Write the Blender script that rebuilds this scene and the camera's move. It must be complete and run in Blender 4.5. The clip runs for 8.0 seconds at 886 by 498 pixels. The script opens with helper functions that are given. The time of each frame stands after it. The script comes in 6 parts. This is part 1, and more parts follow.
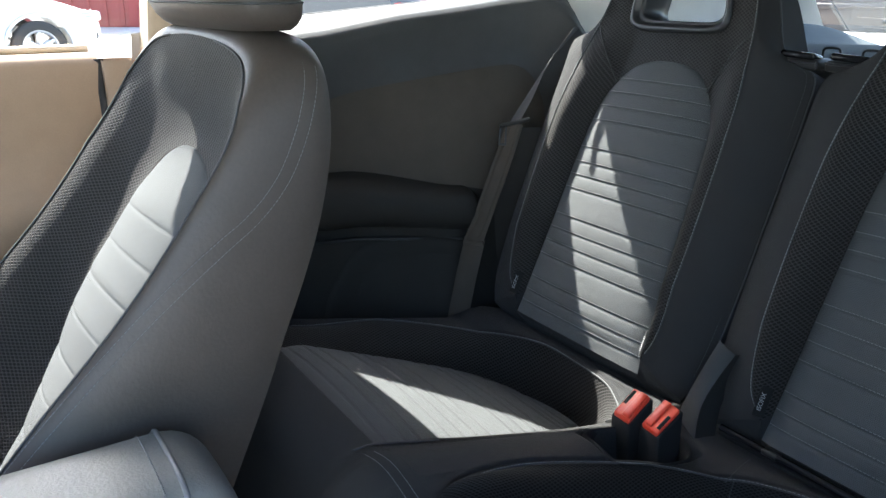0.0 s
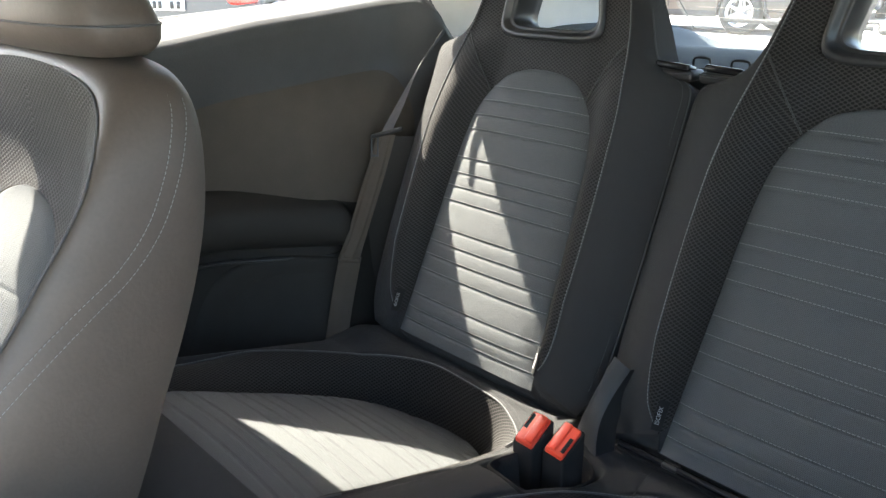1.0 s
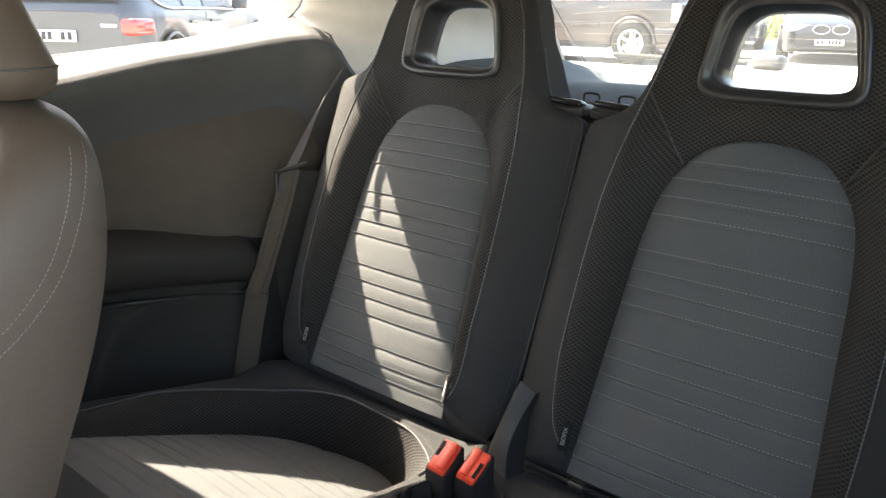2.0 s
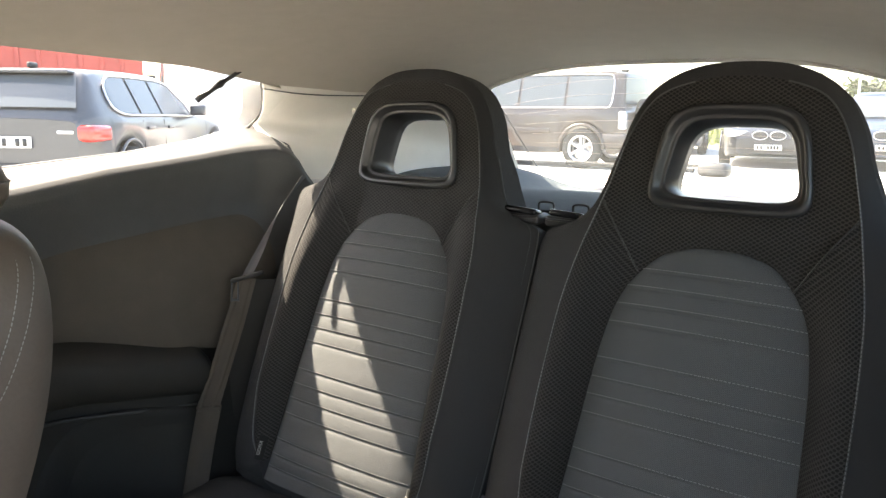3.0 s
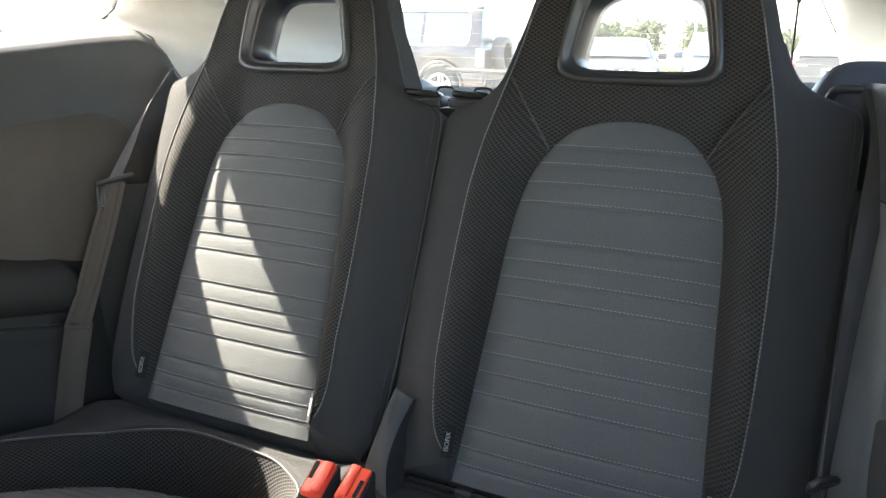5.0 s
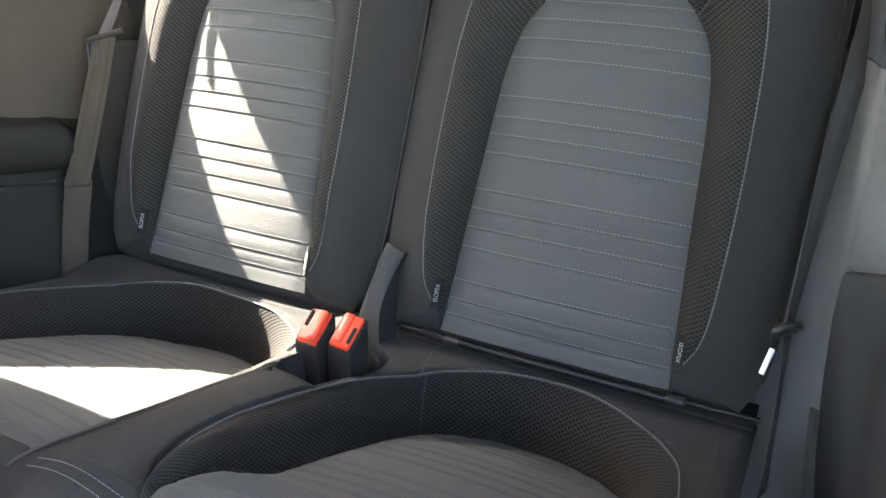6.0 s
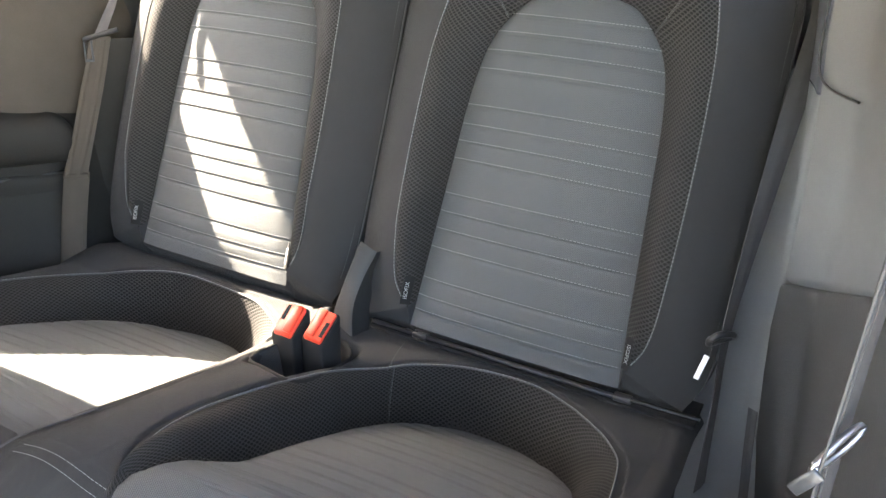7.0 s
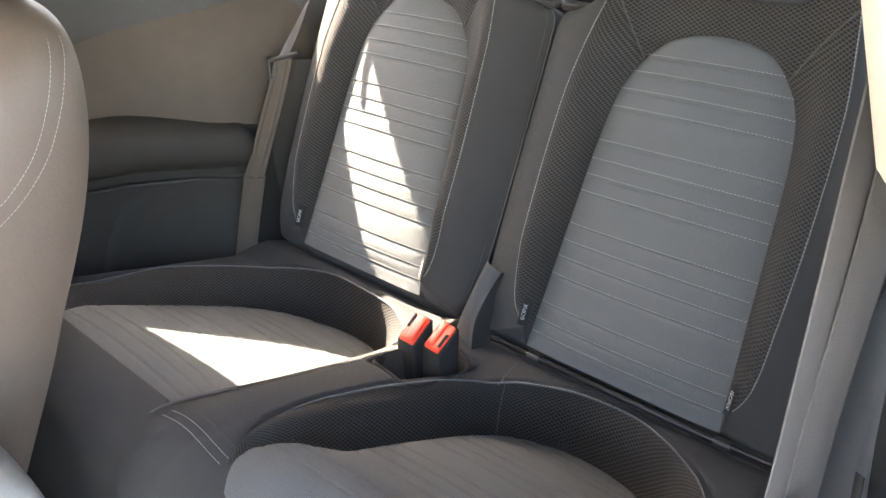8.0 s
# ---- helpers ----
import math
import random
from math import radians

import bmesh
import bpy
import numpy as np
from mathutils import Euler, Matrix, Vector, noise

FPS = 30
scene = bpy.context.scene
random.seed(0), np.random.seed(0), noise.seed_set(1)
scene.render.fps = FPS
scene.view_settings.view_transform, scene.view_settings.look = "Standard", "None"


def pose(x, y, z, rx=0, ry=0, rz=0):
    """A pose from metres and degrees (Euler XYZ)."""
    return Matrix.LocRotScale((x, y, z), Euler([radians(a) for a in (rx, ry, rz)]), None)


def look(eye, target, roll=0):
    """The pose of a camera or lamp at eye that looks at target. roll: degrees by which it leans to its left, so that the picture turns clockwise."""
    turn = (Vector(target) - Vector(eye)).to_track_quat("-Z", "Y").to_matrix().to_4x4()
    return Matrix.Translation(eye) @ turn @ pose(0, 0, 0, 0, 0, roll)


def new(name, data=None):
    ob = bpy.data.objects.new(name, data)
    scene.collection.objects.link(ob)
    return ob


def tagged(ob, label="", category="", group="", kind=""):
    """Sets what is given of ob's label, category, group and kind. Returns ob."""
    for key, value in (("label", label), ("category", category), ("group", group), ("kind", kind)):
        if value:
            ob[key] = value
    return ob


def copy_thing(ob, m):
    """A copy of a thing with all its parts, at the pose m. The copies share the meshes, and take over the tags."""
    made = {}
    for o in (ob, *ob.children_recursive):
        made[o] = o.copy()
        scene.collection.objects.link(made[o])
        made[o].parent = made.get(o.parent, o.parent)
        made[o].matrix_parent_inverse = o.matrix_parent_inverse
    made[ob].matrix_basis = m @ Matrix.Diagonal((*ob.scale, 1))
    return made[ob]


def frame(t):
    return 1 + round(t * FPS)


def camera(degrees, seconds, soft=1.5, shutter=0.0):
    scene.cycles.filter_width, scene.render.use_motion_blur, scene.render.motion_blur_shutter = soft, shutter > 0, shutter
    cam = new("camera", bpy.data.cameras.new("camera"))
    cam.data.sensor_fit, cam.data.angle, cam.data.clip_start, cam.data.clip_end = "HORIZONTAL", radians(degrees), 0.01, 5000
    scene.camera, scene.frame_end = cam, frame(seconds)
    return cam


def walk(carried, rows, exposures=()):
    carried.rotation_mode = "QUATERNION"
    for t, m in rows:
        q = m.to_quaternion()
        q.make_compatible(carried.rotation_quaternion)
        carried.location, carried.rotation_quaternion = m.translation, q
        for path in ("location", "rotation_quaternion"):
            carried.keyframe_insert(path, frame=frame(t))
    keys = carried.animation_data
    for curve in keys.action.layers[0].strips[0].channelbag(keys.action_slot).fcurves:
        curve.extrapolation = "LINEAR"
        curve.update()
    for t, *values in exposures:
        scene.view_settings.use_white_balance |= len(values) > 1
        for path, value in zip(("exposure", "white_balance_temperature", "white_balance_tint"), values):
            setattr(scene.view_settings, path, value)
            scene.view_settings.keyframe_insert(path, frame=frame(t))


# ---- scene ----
cam = camera(58.1, 8.0, soft=1.4)
PATH = [
    (0, (0.5945, -0.7592, 1.0270), (-0.2117, -0.2552, 0.7170), -0.14),
    (0.5, (0.5227, -0.7687, 1.0406), (-0.2232, -0.1924, 0.7067), 0.32),
    (1, (0.5089, -0.7522, 1.0588), (-0.1770, -0.1035, 0.7293), 0.35),
    (1.2, (0.5139, -0.7541, 1.0640), (-0.1488, -0.0820, 0.7336), 0.39),
    (2.3, (0.5264, -0.7648, 1.0774), (-0.0724, -0.0062, 0.8204), 0.81),
    (2.5, (0.5285, -0.7611, 1.0832), (-0.0727, 0.0094, 0.8712), 0.65),
    (3, (0.5190, -0.7595, 1.0783), (-0.0698, 0.0305, 0.9073), 0.81),
    (3.5, (0.4965, -0.7726, 1.0629), (-0.0190, 0.0672, 0.8928), 0.70),
    (4, (0.4804, -0.7769, 1.0614), (0.0274, 0.0983, 0.8910), 0.73),
    (4.5, (0.4611, -0.7646, 1.0313), (0.0200, 0.1164, 0.8600), 0.67),
    (5, (0.4497, -0.7508, 0.9959), (0.0181, 0.1195, 0.7587), 1.06),
    (5.2, (0.4727, -0.7272, 0.9911), (0.0293, 0.1163, 0.6880), 1.10),
    (6.3, (0.4730, -0.7744, 0.9922), (0.0735, 0.0440, 0.5791), 1.41),
    (6.5, (0.4925, -0.7683, 1.0159), (0.0840, 0.0379, 0.5879), 1.10),
    (7, (0.5393, -0.7681, 1.0487), (0.1201, 0.0316, 0.6189), 1.75),
    (7.5, (0.5901, -0.7619, 1.0755), (0.0962, -0.0086, 0.6413), 1.62),
    (8, (0.6276, -0.7607, 1.0944), (0.0195, -0.0914, 0.6674), 0.58),
]
EXPOSURES = [(0.0, 2.78, 6200, 7.0), (0.4, 3.1, 6400, 8.0), (1.0, 3.3, 6900, 8.0), (2.3, 3.28, 7700, 12.0), (2.6, 3.2, 7700, 12.0), (3.0, 3.05, 7700, 12.0), (3.6, 3.25, 7600, 11.0), (4.5, 3.22, 7400, 10.0), (5.0, 3.58, 7100, 9.0), (6.5, 4.55, 7500, 12.0), (7.0, 4.76, 7700, 13.0), (7.4, 4.98, 7700, 14.0), (8.0, 4.66, 7800, 15.0)]
SKY = 0.15
SUN = 4.0
walk(cam, [(t, look(eye, target, roll)) for t, eye, target, roll in PATH], EXPOSURES)

# ---- light ----
SUN_TO = Vector((-0.85, -0.06, 1.0)).normalized()
world = bpy.data.worlds.new("sky")
scene.world = world
world.use_nodes = True
wn = world.node_tree.nodes
sky = wn.new("ShaderNodeTexSky")
sky.sky_type = "NISHITA"
sky.sun_disc = False
sky.sun_elevation = math.asin(SUN_TO.z)
sky.sun_rotation = math.atan2(SUN_TO.x, SUN_TO.y)
sky.dust_density = 2.5
wn["Background"].inputs[1].default_value = SKY
world.node_tree.links.new(sky.outputs[0], wn["Background"].inputs[0])
sun = new("sun", bpy.data.lights.new("sun", "SUN"))
sun.data.energy = SUN
sun.data.angle = radians(0.6)
sun.data.color = (1.0, 0.95, 0.86)
sun.matrix_world = look(SUN_TO * 30, (0, 0, 0))


# ---- materials ----
def mat(name, color, rough=0.6, metal=0.0, vary=0.15, scale=30.0, bump=0.15, bscale=400.0, depth=0.0006, sheen=0.0, coat=0.0, spec=0.5):
    m = bpy.data.materials.new(name)
    m.use_nodes = True
    n, l = m.node_tree.nodes, m.node_tree.links
    b = n["Principled BSDF"]
    b.inputs["Roughness"].default_value = rough
    b.inputs["Metallic"].default_value = metal
    b.inputs["Sheen Weight"].default_value = sheen
    b.inputs["Coat Weight"].default_value = coat
    b.inputs["Specular IOR Level"].default_value = spec
    co = n.new("ShaderNodeTexCoord")
    big, fine = n.new("ShaderNodeTexNoise"), n.new("ShaderNodeTexNoise")
    for node, sc in ((big, scale), (fine, bscale)):
        node.inputs["Scale"].default_value = sc
        node.inputs["Detail"].default_value = 4
        l.new(co.outputs["Object"], node.inputs["Vector"])
    add = n.new("ShaderNodeMath")
    add.operation = "ADD"
    l.new(big.outputs["Fac"], add.inputs[0])
    l.new(fine.outputs["Fac"], add.inputs[1])
    ramp = n.new("ShaderNodeMapRange")
    ramp.inputs["From Min"].default_value, ramp.inputs["From Max"].default_value = 0.6, 1.4
    ramp.inputs["To Min"].default_value, ramp.inputs["To Max"].default_value = 1 - vary, 1 + vary
    l.new(add.outputs[0], ramp.inputs["Value"])
    mul = n.new("ShaderNodeVectorMath")
    mul.operation = "SCALE"
    mul.inputs[0].default_value = color
    l.new(ramp.outputs[0], mul.inputs["Scale"])
    l.new(mul.outputs[0], b.inputs["Base Color"])
    bm = n.new("ShaderNodeBump")
    bm.inputs["Strength"].default_value = bump
    bm.inputs["Distance"].default_value = depth
    l.new(fine.outputs["Fac"], bm.inputs["Height"])
    l.new(bm.outputs[0], b.inputs["Normal"])
    return m


def weave_mat(name, color, light, across, along, mortar=0.3, rough=0.85, relief=0.0012, twill=False):
    """Knitted fabric: staggered small holes between raised threads, in metres of the cloth."""
    m = mat(name, color, rough, vary=0.12, scale=14, bump=0.1, bscale=900, sheen=0.05, spec=0.12)
    n, l = m.node_tree.nodes, m.node_tree.links
    b = n["Principled BSDF"]
    uv = n.new("ShaderNodeUVMap")
    mp = n.new("ShaderNodeMapping")
    if twill:
        mp.inputs["Rotation"].default_value = (0, 0, radians(38))
    br = n.new("ShaderNodeTexBrick")
    br.offset = 0.5
    br.inputs["Scale"].default_value = 1.0
    br.inputs["Brick Width"].default_value = across
    br.inputs["Row Height"].default_value = along
    br.inputs["Mortar Size"].default_value = mortar * along
    br.inputs["Mortar Smooth"].default_value = 1.0
    br.inputs["Color1"].default_value = br.inputs["Color2"].default_value = (0, 0, 0, 1)
    br.inputs["Mortar"].default_value = (1, 1, 1, 1)
    l.new(uv.outputs[0], mp.inputs[0])
    l.new(mp.outputs[0], br.inputs["Vector"])
    mix = n.new("ShaderNodeMix")
    mix.data_type = "RGBA"
    src = b.inputs["Base Color"].links[0].from_socket
    l.new(br.outputs["Color"], mix.inputs["Factor"])
    l.new(src, mix.inputs["A"])
    mix.inputs["B"].default_value = (*light, 1)
    l.new(mix.outputs["Result"], b.inputs["Base Color"])
    bm = n.new("ShaderNodeBump")
    bm.inputs["Strength"].default_value = 0.9
    bm.inputs["Distance"].default_value = relief
    l.new(br.outputs["Color"], bm.inputs["Height"])
    l.new(bm.outputs[0], b.inputs["Normal"])
    return m


def knit_mat(name, hole, thread, wide, high, rough=0.7, relief=0.0018):
    """Spacer knit: staggered lens-shaped holes between raised threads, in metres of the cloth."""
    m = mat(name, thread, rough, vary=0.14, scale=14, bump=0.1, bscale=900, spec=0.25)
    n, l = m.node_tree.nodes, m.node_tree.links
    b = n["Principled BSDF"]
    uv, sep = n.new("ShaderNodeUVMap"), n.new("ShaderNodeSeparateXYZ")
    l.new(uv.outputs[0], sep.inputs[0])
    waves = []
    for axis, pitch in (("X", wide), ("Y", high)):
        turn, wave = n.new("ShaderNodeMath"), n.new("ShaderNodeMath")
        turn.operation, wave.operation = "MULTIPLY", "COSINE"
        turn.inputs[1].default_value = 2 * math.pi / pitch
        l.new(sep.outputs[axis], turn.inputs[0])
        l.new(turn.outputs[0], wave.inputs[0])
        waves.append(wave)
    both, size, edge = n.new("ShaderNodeMath"), n.new("ShaderNodeMath"), n.new("ShaderNodeMapRange")
    both.operation, size.operation, edge.interpolation_type = "ADD", "ABSOLUTE", "SMOOTHSTEP"
    l.new(both.outputs[0], size.inputs[0])
    for k in (0, 1):
        l.new(waves[k].outputs[0], both.inputs[k])
    edge.inputs["From Min"].default_value, edge.inputs["From Max"].default_value = 0.4, 1.15
    edge.inputs["To Min"].default_value, edge.inputs["To Max"].default_value = 1.0, 0.0
    l.new(size.outputs[0], edge.inputs["Value"])
    mix = n.new("ShaderNodeMix")
    mix.data_type = "RGBA"
    src = b.inputs["Base Color"].links[0].from_socket
    l.new(edge.outputs[0], mix.inputs["Factor"])
    l.new(src, mix.inputs["B"])
    mix.inputs["A"].default_value = (*hole, 1)
    l.new(mix.outputs["Result"], b.inputs["Base Color"])
    bm = n.new("ShaderNodeBump")
    bm.inputs["Strength"].default_value = 0.8
    bm.inputs["Distance"].default_value = relief
    l.new(edge.outputs[0], bm.inputs["Height"])
    l.new(bm.outputs[0], b.inputs["Normal"])
    return m


def glass_mat(name, tint, reflect=1.0, dust=0.0):
    m = bpy.data.materials.new(name)
    m.use_nodes = True
    n, l = m.node_tree.nodes, m.node_tree.links
    n.remove(n["Principled BSDF"])
    tr, gl, fr, mx = n.new("ShaderNodeBsdfTransparent"), n.new("ShaderNodeBsdfGlossy"), n.new("ShaderNodeFresnel"), n.new("ShaderNodeMixShader")
    tr.inputs[0].default_value = (*tint, 1)
    gl.inputs["Roughness"].default_value = 0.02
    gl.inputs["Color"].default_value = (reflect, reflect, reflect, 1)
    fr.inputs["IOR"].default_value = 1.45
    l.new(fr.outputs[0], mx.inputs[0])
    film, dx = n.new("ShaderNodeBsdfTranslucent"), n.new("ShaderNodeMixShader")
    co, no, rg = n.new("ShaderNodeTexCoord"), n.new("ShaderNodeTexNoise"), n.new("ShaderNodeMapRange")
    film.inputs[0].default_value = (0.85, 0.84, 0.8, 1)
    no.inputs["Scale"].default_value = 9.0
    no.inputs["Detail"].default_value = 5
    rg.inputs["To Min"].default_value, rg.inputs["To Max"].default_value = dust * 0.6, dust * 1.4
    l.new(co.outputs["Object"], no.inputs["Vector"])
    l.new(no.outputs["Fac"], rg.inputs["Value"])
    l.new(rg.outputs[0], dx.inputs[0])
    l.new(tr.outputs[0], dx.inputs[1])
    l.new(film.outputs[0], dx.inputs[2])
    l.new(dx.outputs[0], mx.inputs[1])
    l.new(gl.outputs[0], mx.inputs[2])
    l.new(mx.outputs[0], n["Material Output"].inputs[0])
    return m


PAD = weave_mat("pad_cloth", (0.082, 0.087, 0.09), (0.13, 0.136, 0.139), 0.0027, 0.00135, 0.4, relief=0.0004, twill=True)
MESH = knit_mat("honeycomb_cloth", (0.011, 0.0106, 0.0103), (0.044, 0.0422, 0.0405), 0.0076, 0.0051)
SHELL = weave_mat("dark_cloth", (0.0325, 0.0328, 0.0335), (0.045, 0.0455, 0.0465), 0.0016, 0.0009, 0.4, relief=0.0002, twill=True)
THREAD = mat("pale_thread", (0.22, 0.228, 0.23), 0.7, vary=0.1)
LETTER = mat("white_letter_thread", (0.4, 0.4, 0.4), 0.7, vary=0.05)
SEAM = mat("seam_cord", (0.07, 0.072, 0.075), 0.8)
PLASTIC = mat("black_plastic", (0.025, 0.025, 0.026), 0.42, vary=0.08, bump=0.12, bscale=700, depth=0.0004)
BEZEL = mat("satin_black_plastic", (0.03, 0.031, 0.033), 0.33, vary=0.06, bump=0.05, bscale=900, depth=0.0003)
SOFT = mat("grained_dark_vinyl", (0.06, 0.061, 0.061), 0.55, vary=0.1, bump=0.5, bscale=420, depth=0.0006)
LOWVINYL = mat("black_lower_vinyl", (0.028, 0.027, 0.025), 0.65, vary=0.1, bump=0.4, bscale=420, depth=0.0006, spec=0.25)
PANEL = mat("dark_panel_cloth", (0.076, 0.066, 0.054), 0.85, vary=0.12, bump=0.25, bscale=600, depth=0.0005)
SIDECLOTH = mat("dark_grey_side_trim", (0.15, 0.155, 0.158), 0.7, vary=0.08, bump=0.3, bscale=700, depth=0.0004)
GREYTRIM = mat("grey_moulded_trim", (0.17, 0.177, 0.183), 0.45, vary=0.07, bump=0.3, bscale=500, depth=0.0004)
LINER = mat("headliner_cloth", (0.43, 0.395, 0.335), 0.95, vary=0.05, bump=0.3, bscale=700, depth=0.0005)
BEIGE = mat("pale_pillar_trim", (0.6, 0.575, 0.52), 0.7, vary=0.05, bump=0.25, bscale=500, depth=0.0004)
LEATHER = mat("front_seat_leatherette", (0.078, 0.064, 0.054), 0.5, vary=0.1, bump=0.35, bscale=260, depth=0.0006)
ARMLEATHER = mat("armrest_leather", (0.2, 0.204, 0.2), 0.42, vary=0.1, bump=0.6, bscale=330, depth=0.0008)
WEB = mat("belt_webbing", (0.066, 0.053, 0.041), 0.75, vary=0.12, bump=0.4, bscale=900, depth=0.0005)
BELTDARK = mat("dark_belt_webbing", (0.05, 0.05, 0.052), 0.7, vary=0.1, bump=0.4, bscale=900, depth=0.0005)
BEIGEWARM = mat("warm_pale_trim", (0.68, 0.55, 0.4), 0.7, vary=0.05, bump=0.25, bscale=500, depth=0.0004)
RED = mat("red_button_plastic", (0.75, 0.055, 0.025), 0.35, vary=0.06, bump=0.05)
CHROME = mat("chromed_steel", (0.34, 0.34, 0.35), 0.34, 1.0, vary=0.05, bump=0.02)
STEEL = mat("dark_painted_steel", (0.06, 0.065, 0.07), 0.35, 0.6, vary=0.1)
GLOSS = mat("glossy_black_paint", (0.02, 0.021, 0.024), 0.16, 0.3, vary=0.05, bump=0.02)
HOUSING = mat("blue_black_plastic", (0.07, 0.078, 0.095), 0.38, vary=0.06, bump=0.1, bscale=600, depth=0.0003)
TAG = mat("black_woven_tag", (0.012, 0.012, 0.012), 0.9)
CARPET = mat("dark_carpet", (0.025, 0.025, 0.026), 0.95, vary=0.25, scale=60, bump=0.8, bscale=500, depth=0.002)
GLASS = glass_mat("window_glass", (0.93, 0.95, 0.94), dust=0.003)
REARGLASS = glass_mat("rear_window_glass", (0.86, 0.9, 0.89), dust=0.022)
RUBBER = mat("black_rubber", (0.02, 0.02, 0.02), 0.7)
DOORTAN = mat("tan_door_trim", (0.36, 0.25, 0.165), 0.7, vary=0.08, bump=0.3, bscale=500, depth=0.0005)


# ---- mesh helpers ----
def grid(P, closed=False, us=1.0, vs=1.0):
    """Quads over an array of points (rows, columns, 3), with cloth coordinates in metres."""
    P = np.asarray(P, float)
    n, m, _ = P.shape
    du = np.linalg.norm(np.diff(P, axis=1), axis=2).mean(0)
    dv = np.linalg.norm(np.diff(P, axis=0), axis=2).mean(1)
    U, V = np.r_[0, np.cumsum(du)] * us, np.r_[0, np.cumsum(dv)] * vs
    U = U - U.mean()
    faces, uvs = [], []
    for i in range(n - 1):
        for j in range(m - 1 + (1 if closed else 0)):
            k = (j + 1) % m
            faces.append((i * m + j, i * m + k, (i + 1) * m + k, (i + 1) * m + j))
            uk = U[k] if k else U[-1] + (U[-1] - U[-2])
            uvs += [(U[j], V[i]), (uk, V[i]), (uk, V[i + 1]), (U[j], V[i + 1])]
    return P.reshape(-1, 3), faces, uvs


def flat_uv(piece):
    """Cloth coordinates straight across and up, for pieces of a backrest."""
    V, F = piece[:2]
    return V, F, [(V[i][0], V[i][2] * 1.06) for f in F for i in f]


def row_uv(P):
    """Quads over rows of points, with cloth coordinates along each row and up."""
    V, F = grid(P)[:2]
    U = np.concatenate([np.zeros((len(P), 1)), np.cumsum(np.linalg.norm(np.diff(P, axis=1), axis=2), axis=1)], 1).ravel()
    return V, F, [(U[i], V[i][2] * 1.06) for f in F for i in f]


def joined(*pieces):
    V, F, T, at = [], [], [], 0
    for v, f, t in pieces:
        V.append(np.asarray(v, float).reshape(-1, 3))
        F += [tuple(i + at for i in q) for q in f]
        T += list(t)
        at += len(V[-1])
    return np.concatenate(V), F, T


def cap(loop):
    """One face over a closed loop."""
    loop = np.asarray(loop, float)
    return loop, [tuple(range(len(loop)))], [(0.0, 0.0)] * len(loop)


def tube(line, r, sides=6, closed=False):
    L = np.asarray(line, float)
    if closed:
        T = np.roll(L, -1, 0) - np.roll(L, 1, 0)
    else:
        T = np.gradient(L, axis=0)
    T /= np.linalg.norm(T, axis=1)[:, None] + 1e-12
    ref = np.array([0.31, 0.17, 0.93])
    A = np.cross(T, ref)
    A /= np.linalg.norm(A, axis=1)[:, None] + 1e-12
    B = np.cross(T, A)
    R = np.broadcast_to(np.asarray(r, float), (len(L),))
    ang = np.linspace(0, 2 * np.pi, sides, endpoint=False)
    P = L[:, None] + R[:, None, None] * (np.cos(ang)[None, :, None] * A[:, None] + np.sin(ang)[None, :, None] * B[:, None])
    if closed:
        P = np.concatenate([P, P[:1]])
        return grid(P, True)
    return joined(grid(P, True), cap(P[0][::-1]), cap(P[-1]))


def stitches(line, pitch=0.0055, length=0.0036, r=0.00045):
    """A row of thread stitches along a line."""
    L = np.asarray(line, float)
    d = np.r_[0, np.cumsum(np.linalg.norm(np.diff(L, axis=0), axis=1))]
    out = []
    for s in np.arange(pitch / 2, d[-1] - length, pitch):
        ends = [[np.interp(q, d, L[:, k]) for k in range(3)] for q in (s, s + length)]
        out.append(tube(ends, r, 4))
    return joined(*out)


def spline(pts, n):
    """n points, evenly spaced, on a smooth line through pts."""
    p = np.asarray(pts, float)
    p = np.concatenate([[2 * p[0] - p[1]], p, [2 * p[-1] - p[-2]]])
    out = []
    for i in range(1, len(p) - 2):
        t = np.linspace(0, 1, 24, endpoint=False)[:, None]
        a, b, c, d = p[i - 1], p[i], p[i + 1], p[i + 2]
        out.append(0.5 * (2 * b + (c - a) * t + (2 * a - 5 * b + 4 * c - d) * t**2 + (3 * b - a - 3 * c + d) * t**3))
    out = np.concatenate(out + [p[-2:-1]])
    s = np.r_[0, np.cumsum(np.linalg.norm(np.diff(out, axis=0), axis=1))]
    q = np.linspace(0, s[-1], n)
    return np.stack([np.interp(q, s, out[:, k]) for k in range(out.shape[1])], 1)


def box(size, at=(0, 0, 0), bevel=0.003, segments=2):
    """A bevelled box as vertices, faces and coordinates."""
    bm = bmesh.new()
    bmesh.ops.create_cube(bm, size=1, matrix=Matrix.Translation(at) @ Matrix.Diagonal((*size, 1)))
    if bevel:
        bmesh.ops.bevel(bm, geom=bm.edges[:], offset=bevel, segments=segments, profile=0.5, affect="EDGES")
    return from_bm(bm)


def from_bm(bm):
    bm.verts.index_update()
    V = np.array([v.co[:] for v in bm.verts])
    F = [tuple(v.index for v in f.verts) for f in bm.faces]
    T = [(V[i][0] + V[i][1], V[i][2]) for f in F for i in f]
    bm.free()
    return V, F, T


def moved(piece, m):
    v, f, t = piece
    return np.array([(m @ Vector(p))[:] for p in v]), f, t


